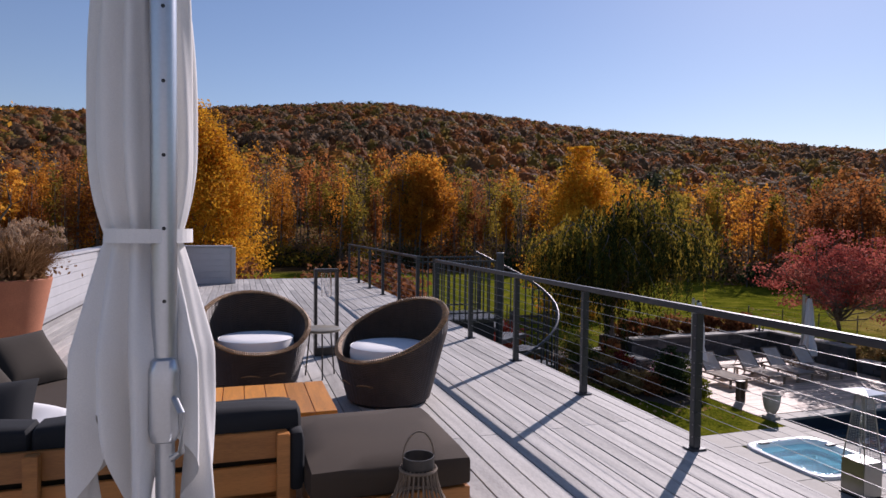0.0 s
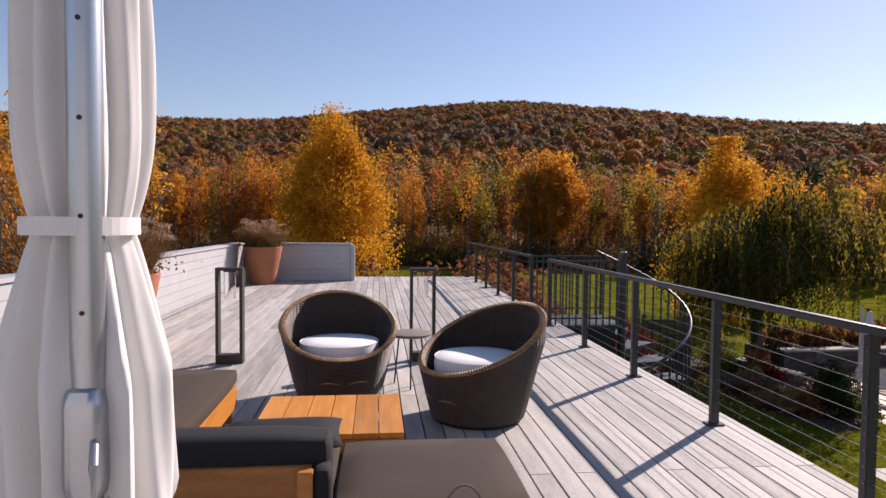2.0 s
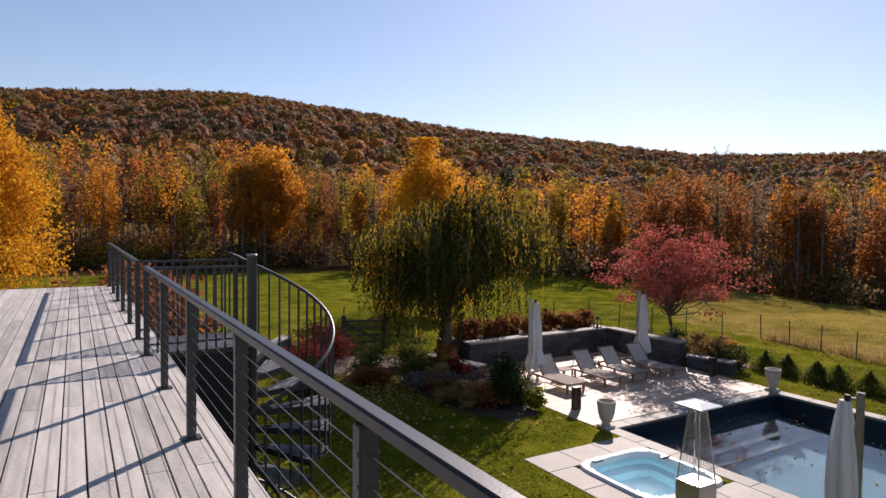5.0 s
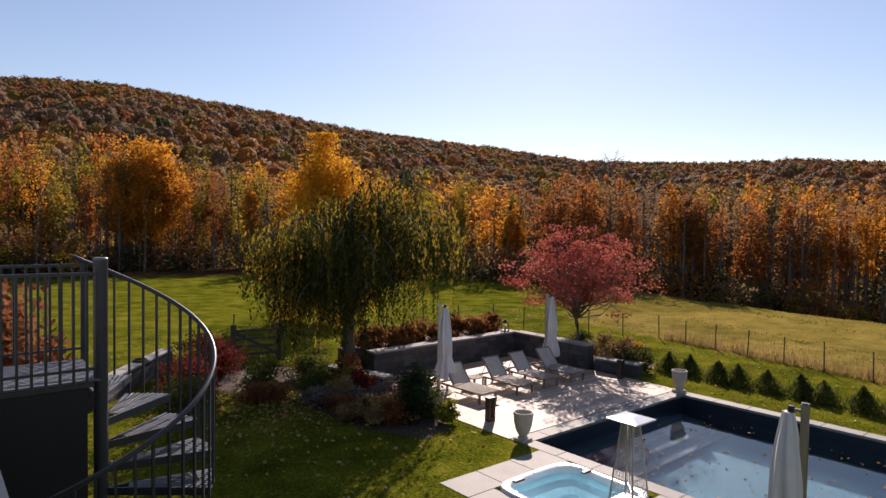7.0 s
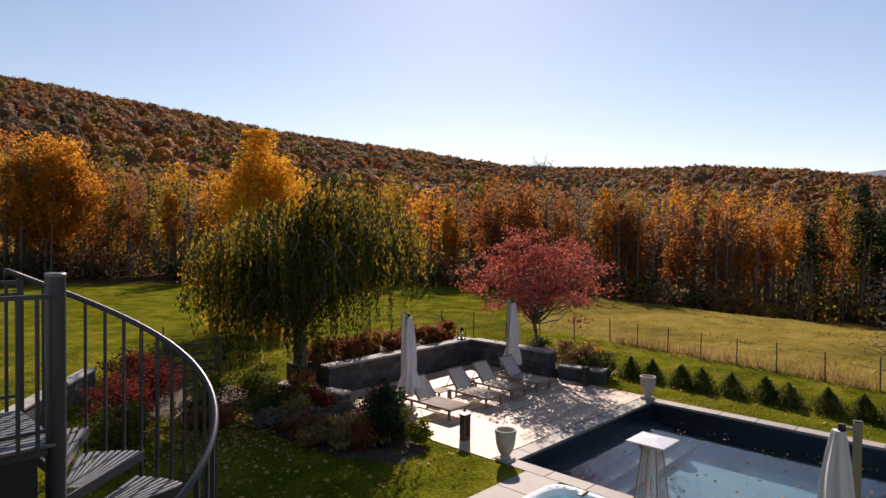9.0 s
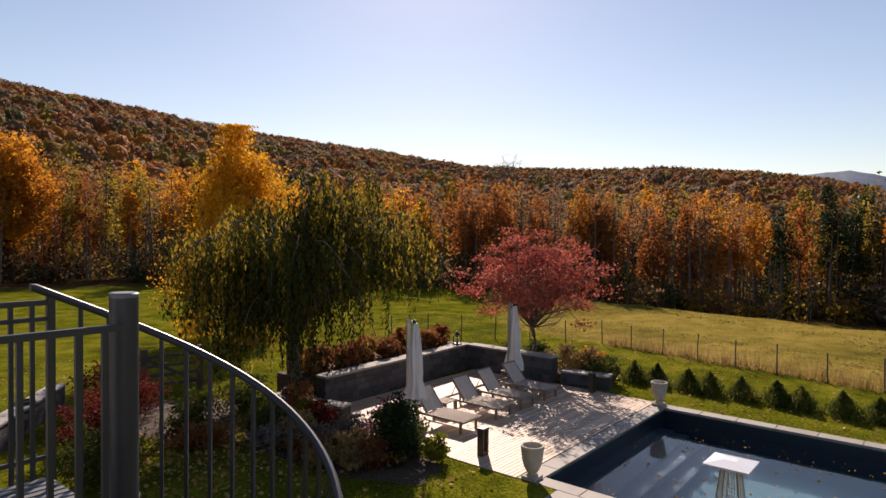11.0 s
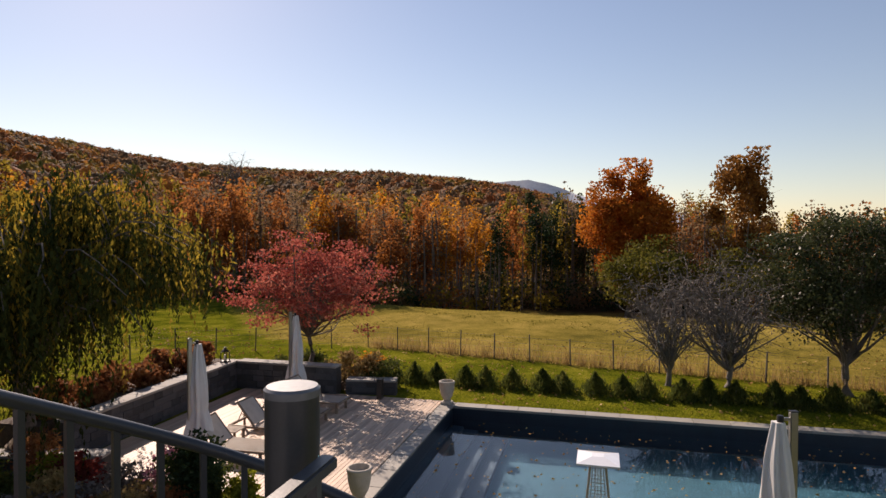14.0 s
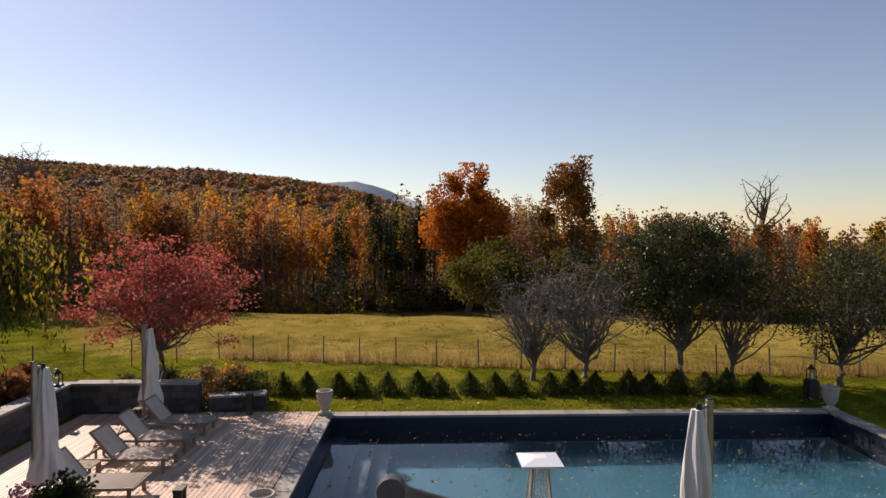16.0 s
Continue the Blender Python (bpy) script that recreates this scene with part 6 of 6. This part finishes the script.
# ---- hedge, beds and shrubs ----
def shrub(name, label, at, radii, n, size, leaf, seed, group="", shape=None, category="shrub", stems=True, upright=False):
    rng = np.random.default_rng(seed)
    s = thing(name, label, category, at, group=group)
    pts, cl = crown_points(rng, n, (0, 0, radii[2] * 0.92), radii, shape, 0.3, 36, 0.22)
    pts[:, 2] = np.maximum(pts[:, 2], 0.02)
    if upright:                       # a low cone of short stiff shoots
        u = rng.uniform(0, 1, n) ** 1.25
        a = rng.uniform(0, 2 * math.pi, n)
        rr = (1.0 - u ** 1.5) ** 0.85 * np.sqrt(rng.uniform(0.05, 1, n)) * (1 + 0.22 * np.sin(5 * a + seed) + rng.normal(0, 0.14, n))
        pts = np.stack([radii[0] * rr * np.cos(a), radii[1] * rr * np.sin(a), 0.03 + radii[2] * (1.36 + 0.2 * np.sin(3 * a + 2 * seed)) * u], 1)
    v, f_ = leaf_quads(rng, pts, size, 4.5, droop=(0, 0, 0.8)) if upright else leaf_quads(rng, pts, size)
    ob = new("foliage", raw_mesh("foliage", v, f_, leaf))
    ob.parent = s
    if stems:
        bm = bmesh.new()
        for q in cl[:7]:
            tube(bm, limb_path(rng, (rng.normal() * 0.03, rng.normal() * 0.03, 0), np.array(q) * np.array([0.8, 0.8, 0.9]), 0.1, 4), 0.012, 5, radii=[0.014, 0.011, 0.008, 0.005])
        part("stems", bm, M_bark, s)
    return s


for i in range(19):
    y = 15.6 - i * 0.895 + 0.12 * math.sin(i * 2.3)
    shrub("hedge_shrub", "small dark green upright shrub in a clipped row", (24.45 + 0.08 * math.sin(i * 1.7) - 0.012 * i, y, gz(24.4, y)), (0.50, 0.50, 0.46 + 0.07 * math.sin(i * 3.1)), 1400, 0.032, L_shrub, 100 + i, "hedge row", lambda u: 1.0 * (1 - u) ** 1.1 * min(1, 0.85 + 3 * u) + 0.03, upright=True)
bedm = thing("planting_bed", "bark-mulched planting bed between lawn and terrace", "planting bed", kind="structure")
for cx_, cy_, a_, b_ in ((13.0, 18.6, 1.45, 3.6), (18.5, 22.8, 4.4, 1.1), (24.1, 18.6, 1.5, 2.7), (11.6, 23.6, 2.2, 2.0)):
    bm = bmesh.new()
    n = 40
    c0 = bm.verts.new((cx_, cy_, G + 0.10))
    r1 = [bm.verts.new((cx_ + a_ * 0.6 * math.cos(2 * math.pi * k / n), cy_ + b_ * 0.6 * math.sin(2 * math.pi * k / n), G + 0.08)) for k in range(n)]
    r2 = [bm.verts.new((cx_ + a_ * (1 + 0.06 * math.sin(5 * k)) * math.cos(2 * math.pi * k / n), cy_ + b_ * (1 + 0.06 * math.sin(5 * k)) * math.sin(2 * math.pi * k / n), G - 0.02)) for k in range(n)]
    for k in range(n):
        j = (k + 1) % n
        bm.faces.new((c0, r1[k], r1[j]))
        bm.faces.new((r1[k], r2[k], r2[j], r1[j]))
    part("mulch_mound", bm, M_mulch, bedm, smooth=True)
rng = np.random.default_rng(88)
BED = [("dark green leafy shrub at the terrace corner", 13.55, 16.75, 0.62, 0.62, L_shrub, 2600), ("yellow-green shrub by the terrace", 13.8, 15.9, 0.30, 0.3, L_lime, 900),
       ("pink-flowered shrub beside the terrace", 13.9, 17.6, 0.42, 0.55, L_pink, 700), ("burgundy shrub in the bed", 13.1, 19.3, 0.55, 0.45, L_burg, 1300), ("straw-coloured perennials in the bed", 12.6, 17.6, 0.6, 0.35, L_tan, 1000),
       ("rust-brown perennials in the bed", 12.8, 16.6, 0.55, 0.32, L_hyd, 1000), ("olive shrub under the willow", 12.2, 20.2, 0.6, 0.45, L_shrub, 1500), ("golden shrub under the willow", 12.5, 19.0, 0.5, 0.45, L_tan, 1100),
       ("rust-leaved shrub by the low wall", 13.6, 20.6, 0.5, 0.55, L_hyd, 1100), ("burgundy barberry by the gate", 10.6, 24.6, 1.0, 0.75, L_burg, 3000), ("burgundy barberry near the stair", 9.3, 22.6, 0.9, 0.65, L_burg, 2400),
       ("dark shrub by the stair", 8.4, 20.4, 0.8, 0.6, L_shrub, 1800), ("olive shrub beside the lawn", 11.4, 22.0, 0.7, 0.5, L_shrub, 1700), ("rust perennials beside the lawn", 10.8, 20.6, 0.6, 0.3, L_hyd, 1000),
       ("yellow-green grass clump in the bed", 13.2, 19.8, 0.5, 0.42, L_lime, 1100), ("dark green bush under the willow", 13.3, 22.4, 0.75, 0.55, L_shrub, 1800), ("straw-coloured clump at the bed's front", 12.2, 16.9, 0.32, 0.22, L_tan, 600),
       ("straw-coloured clump at the bed's front", 11.8, 17.5, 0.35, 0.24, L_tan, 600), ("brown seed heads in the bed", 12.5, 18.5, 0.6, 0.3, L_twig, 1100), ("brown seed heads in the bed", 13.6, 18.3, 0.5, 0.32, L_twig, 900),
       ("rust perennials in the bed", 12.1, 18.3, 0.45, 0.3, L_hyd, 800), ("dark upright shrub at the terrace corner", 13.1, 16.4, 0.45, 0.8, L_dark, 2200), ("brown perennials under the willow", 12.0, 19.4, 0.55, 0.3, L_twig, 1000)]
for i, (lab, x, y, r_, h_, leaf, n) in enumerate(BED):
    shrub("garden_shrub", lab, (x, y, G + 0.05), (r_, r_, h_), int(n * 1.8), 0.05, leaf, 140 + i, "bed shrubs")
for i in range(11):
    x = 15.3 + i * 0.66
    shrub("dried_hydrangea", "brown dried hydrangea behind the stone wall", (x, 22.35 + 0.25 * math.sin(i * 2.1), -3.0), (0.46, 0.42, 0.40 + 0.06 * math.sin(i * 1.9)), 750, 0.095, L_hyd, 170 + i, "hydrangea row")
bm = bars([(14.7, 21.78, G - 0.1, 22.9, 23.1, -2.99)])
solid("raised_bed_soil", bm, M_mulch, "raised mulch bed behind the stone wall", "planting bed", "structure")
for i, (x, y, leaf, h_) in enumerate(((23.3, 20.2, L_shrub, 0.5), (23.4, 19.0, L_shrub, 0.42), (23.6, 17.9, L_tan, 0.62), (23.5, 17.0, L_tan, 0.6), (23.4, 16.2, L_shrub, 0.55), (24.3, 19.5, L_shrub, 0.5), (24.2, 17.2, L_amber, 0.5))):
    shrub("garden_shrub", "low shrub and straw grass behind the east wall", (x, y, G + 0.05), (0.62, 0.62, h_), 1500, 0.07, leaf, 190 + i, "east bed shrubs")
for i, (x, y) in enumerate(((2.6, 20.4), (3.4, 19.6), (3.9, 17.6), (4.0, 15.9), (3.9, 14.2), (0.6, 20.0))):
    shrub("hydrangea_bush", "tall hydrangea with rust-coloured heads beside the deck", (x, y, G), (0.85, 0.85, 2.2), 2800, 0.10, L_hyd, 210 + i, "deck hydrangeas")

bm = bmesh.new()
tube(bm, [(8.55 + (0.24 - 0.004 * k / 8) * math.cos(0.3927 * k), 25.28 + (0.24 - 0.004 * k / 8) * math.sin(0.3927 * k), G + 0.715 + 0.012 * (k // 16)) for k in range(81)], 0.013, 6)
solid("garden_hose", bm, M_black, "dark garden hose coiled on the retaining wall", "hose", smooth=True)

# ---- wire fence, gate ----
fence = thing("wire_fence", "thin wire fence on slim dark posts along the field", "fence")
line = [(26.2, -9.0), (26.7, -2.4), (28.0, 5.2), (29.3, 12.0), (30.8, 19.8), (27.0, 27.5), (20.0, 31.0), (14.0, 31.2)]
fp = []
for (xa, ya), (xb, yb) in zip(line, line[1:]):
    L = math.hypot(xb - xa, yb - ya)
    n = max(1, round(L / 1.75))
    fp += [(xa + (xb - xa) * k / n, ya + (yb - ya) * k / n) for k in range(n)]
fp.append(line[-1])
for i, (x, y) in enumerate(fp):
    bm = bmesh.new()
    z = gz(x, y)
    box(bm, -0.022, -0.022, -0.2, 0.022, 0.022, 1.12 + 0.05 * math.sin(i * 2.7), pose(x, y, z, 1.5 * math.sin(i), 1.5 * math.cos(i * 1.3), 20))
    part("post", bm, M_greywood, fence)
for h_ in (0.25, 0.5, 0.75, 1.0):
    bm = bmesh.new()
    tube(bm, [(x, y, gz(x, y) + h_) for x, y in fp], 0.004, 4)
    part("wire", bm, M_cable, fence)
rng = np.random.default_rng(91)
cen = []
for (xa, ya), (xb, yb) in zip(fp, fp[1:]):
    if ya > 21 or yb > 21:
        continue
    for _ in range(60):
        u = rng.uniform()
        x, y = xa + (xb - xa) * u + abs(rng.normal()) * 0.35, ya + (yb - ya) * u
        cen.append((x, y, gz(x, y)))
V, Fc = [], []
for x, y, z in cen:
    for _ in range(3):
        h_ = rng.uniform(0.2, 0.75) ** 1.3 + 0.05
        a = rng.uniform(0, 6.28)
        dx, dy = math.cos(a) * 0.012, math.sin(a) * 0.012
        lx, ly = rng.normal() * 0.12, rng.normal() * 0.12
        k = len(V)
        xx, yy = x + rng.normal() * 0.08, y + rng.normal() * 0.08
        V += [(xx - dx, yy - dy, z), (xx + dx, yy + dy, z), (xx + lx + dx * 0.3, yy + ly + dy * 0.3, z + h_), (xx + lx - dx * 0.3, yy + ly - dy * 0.3, z + h_)]
        Fc.append((k, k + 1, k + 2, k + 3))
tagged(new("tall_dry_grass", raw_mesh("tall_dry_grass", V, Fc, L_tan)), "tall dry grass along the fence", "grass", kind="stuff")

gate = thing("field_gate", "dark weathered wooden field gate with a diagonal brace", "gate", (13.75, 26.0, G), 167)
for x in (0, 1.7):
    part("gate_post", bars([(x - 0.09, -0.09, -0.2, x + 0.09, 0.09, 1.45)], 0.01), M_greywood, gate)
for z in (0.25, 0.55, 0.85, 1.15):
    part("gate_bar", bars([(0.092, -0.03, z, 1.608, 0.03, z + 0.10)], 0.006), M_greywood, gate)
bm = bmesh.new()
box(bm, 0, 0.033, -0.05, 1.70, 0.06, 0.05, pose(0.12, 0, 0.30, 0, -29, 0))
part("brace", bm, M_greywood, gate)

# ---- grass blades and fallen leaves on the near lawn ----
rng = np.random.default_rng(95)
n = 90000
x = rng.uniform(5.0, 26.5, n)
y = rng.uniform(-3, 27, n)
ok = ~((x > 11.1) & (x < 22.3) & (y < 14.0)) & ~((x > 14.1) & (x < 22.8) & (y > 13) & (y < 23.2))
x, y = x[ok], y[ok]
z = ground_z(x, y)
h_ = rng.uniform(0.03, 0.08, len(x))
a = rng.uniform(0, 2 * math.pi, len(x))
lx, ly = rng.normal(0, 0.03, len(x)), rng.normal(0, 0.03, len(x))
wd = 0.011
v = np.stack([np.stack([x - wd * np.cos(a), y - wd * np.sin(a), z], 1), np.stack([x + wd * np.cos(a), y + wd * np.sin(a), z], 1),
              np.stack([x + lx + 0.002, y + ly, z + h_], 1), np.stack([x + lx - 0.002, y + ly, z + h_], 1)], 1).reshape(-1, 3)
tagged(new("lawn_grass", raw_mesh("lawn_grass", v, np.arange(len(v)).reshape(-1, 4), L_lawn)), "short green lawn grass", "grass", kind="stuff")
n = 5200
x, y = rng.uniform(5, 34, n), rng.uniform(-4, 34, n)
ok = ~((x > 11.1) & (x < 22.3) & (y < 14.0)) & ~((x > 14.1) & (x < 22.8) & (y > 13) & (y < 23.2))
x, y = x[ok], y[ok]
drift = rng.normal(size=(2600, 2)) * np.array([1.9, 2.3]) + np.array([11.6, 21.2])
drift = drift[(drift[:, 0] < 14.0) & (drift[:, 0] > 5)]
x, y = np.concatenate([x, drift[:, 0]]), np.concatenate([y, drift[:, 1]])
v, f_ = leaf_quads(rng, np.stack([x, y, ground_z(x, y) + 0.045], 1), 0.075, 1.4, flat=0.85)
tagged(new("fallen_leaves", raw_mesh("fallen_leaves", v, f_, L_fallen)), "fallen leaves scattered over the lawn", "leaves", kind="stuff")

# ---- tufts over the hay field ----
n = 20000
x, y = rng.uniform(27, 62, n), rng.uniform(-22, 26, n)
ok = (0.983 * (x - 28.75) - 0.18 * (y - 8.7) > 0.4) & (0.62 * x - 0.78 * y > 0)
x, y = x[ok], y[ok]
z = ground_z(x, y)
h_ = rng.uniform(0.015, 0.06, len(x)) * (0.4 + np.clip(np.sin(0.9 * x - 0.35 * y) + 0.6 * np.sin(2.3 * y + x), 0, 1.4))
a = rng.uniform(0, 2 * math.pi, len(x))
wd = rng.uniform(0.03, 0.07, len(x))
lx, ly = rng.normal(0, 0.06, len(x)), rng.normal(0, 0.06, len(x))
v = np.stack([np.stack([x - wd * np.cos(a), y - wd * np.sin(a), z - 0.01], 1), np.stack([x + wd * np.cos(a), y + wd * np.sin(a), z - 0.01], 1),
              np.stack([x + lx + 0.01, y + ly, z + h_], 1), np.stack([x + lx - 0.01, y + ly, z + h_], 1)], 1).reshape(-1, 3)
tagged(new("field_stubble", raw_mesh("field_stubble", v, np.arange(len(v)).reshape(-1, 4), L_stubble)), "tawny stubble tufts over the hay field", "grass", kind="stuff")

# ---- deck boards, each a piece ----
floor = thing("floor_deck", "weathered silver-grey deck boards running lengthwise", "deck", kind="structure")
pitch = 0.1445
nrow = int((DX1 - DX0 - 0.02) / pitch) + 1
cache = {}
for i in range(nrow):
    x0 = DX1 - 0.004 - (i + 1) * pitch
    w = pitch - 0.009
    if x0 < DX0:
        continue
    cuts = [DY0, 0.55 + 0.0, 4.2, 7.8, 11.4, 15.0, DY1]
    sh = 1.8 * (i % 2)
    ys = [DY0] + [c + sh for c in cuts[1:-1]] + [DY1]
    for a, b in zip(ys, ys[1:]):
        L = round(b - a - 0.004, 3)
        if L not in cache:
            cache[L] = finish("board", bars([(0, 0, -0.032, w, L, 0.0)], 0.0025), M_deck)
        ob = new("board", cache[L])
        ob.parent = floor
        ob.location = (x0, a + 0.002, 0.0008 * ((i * 7) % 3 - 1))
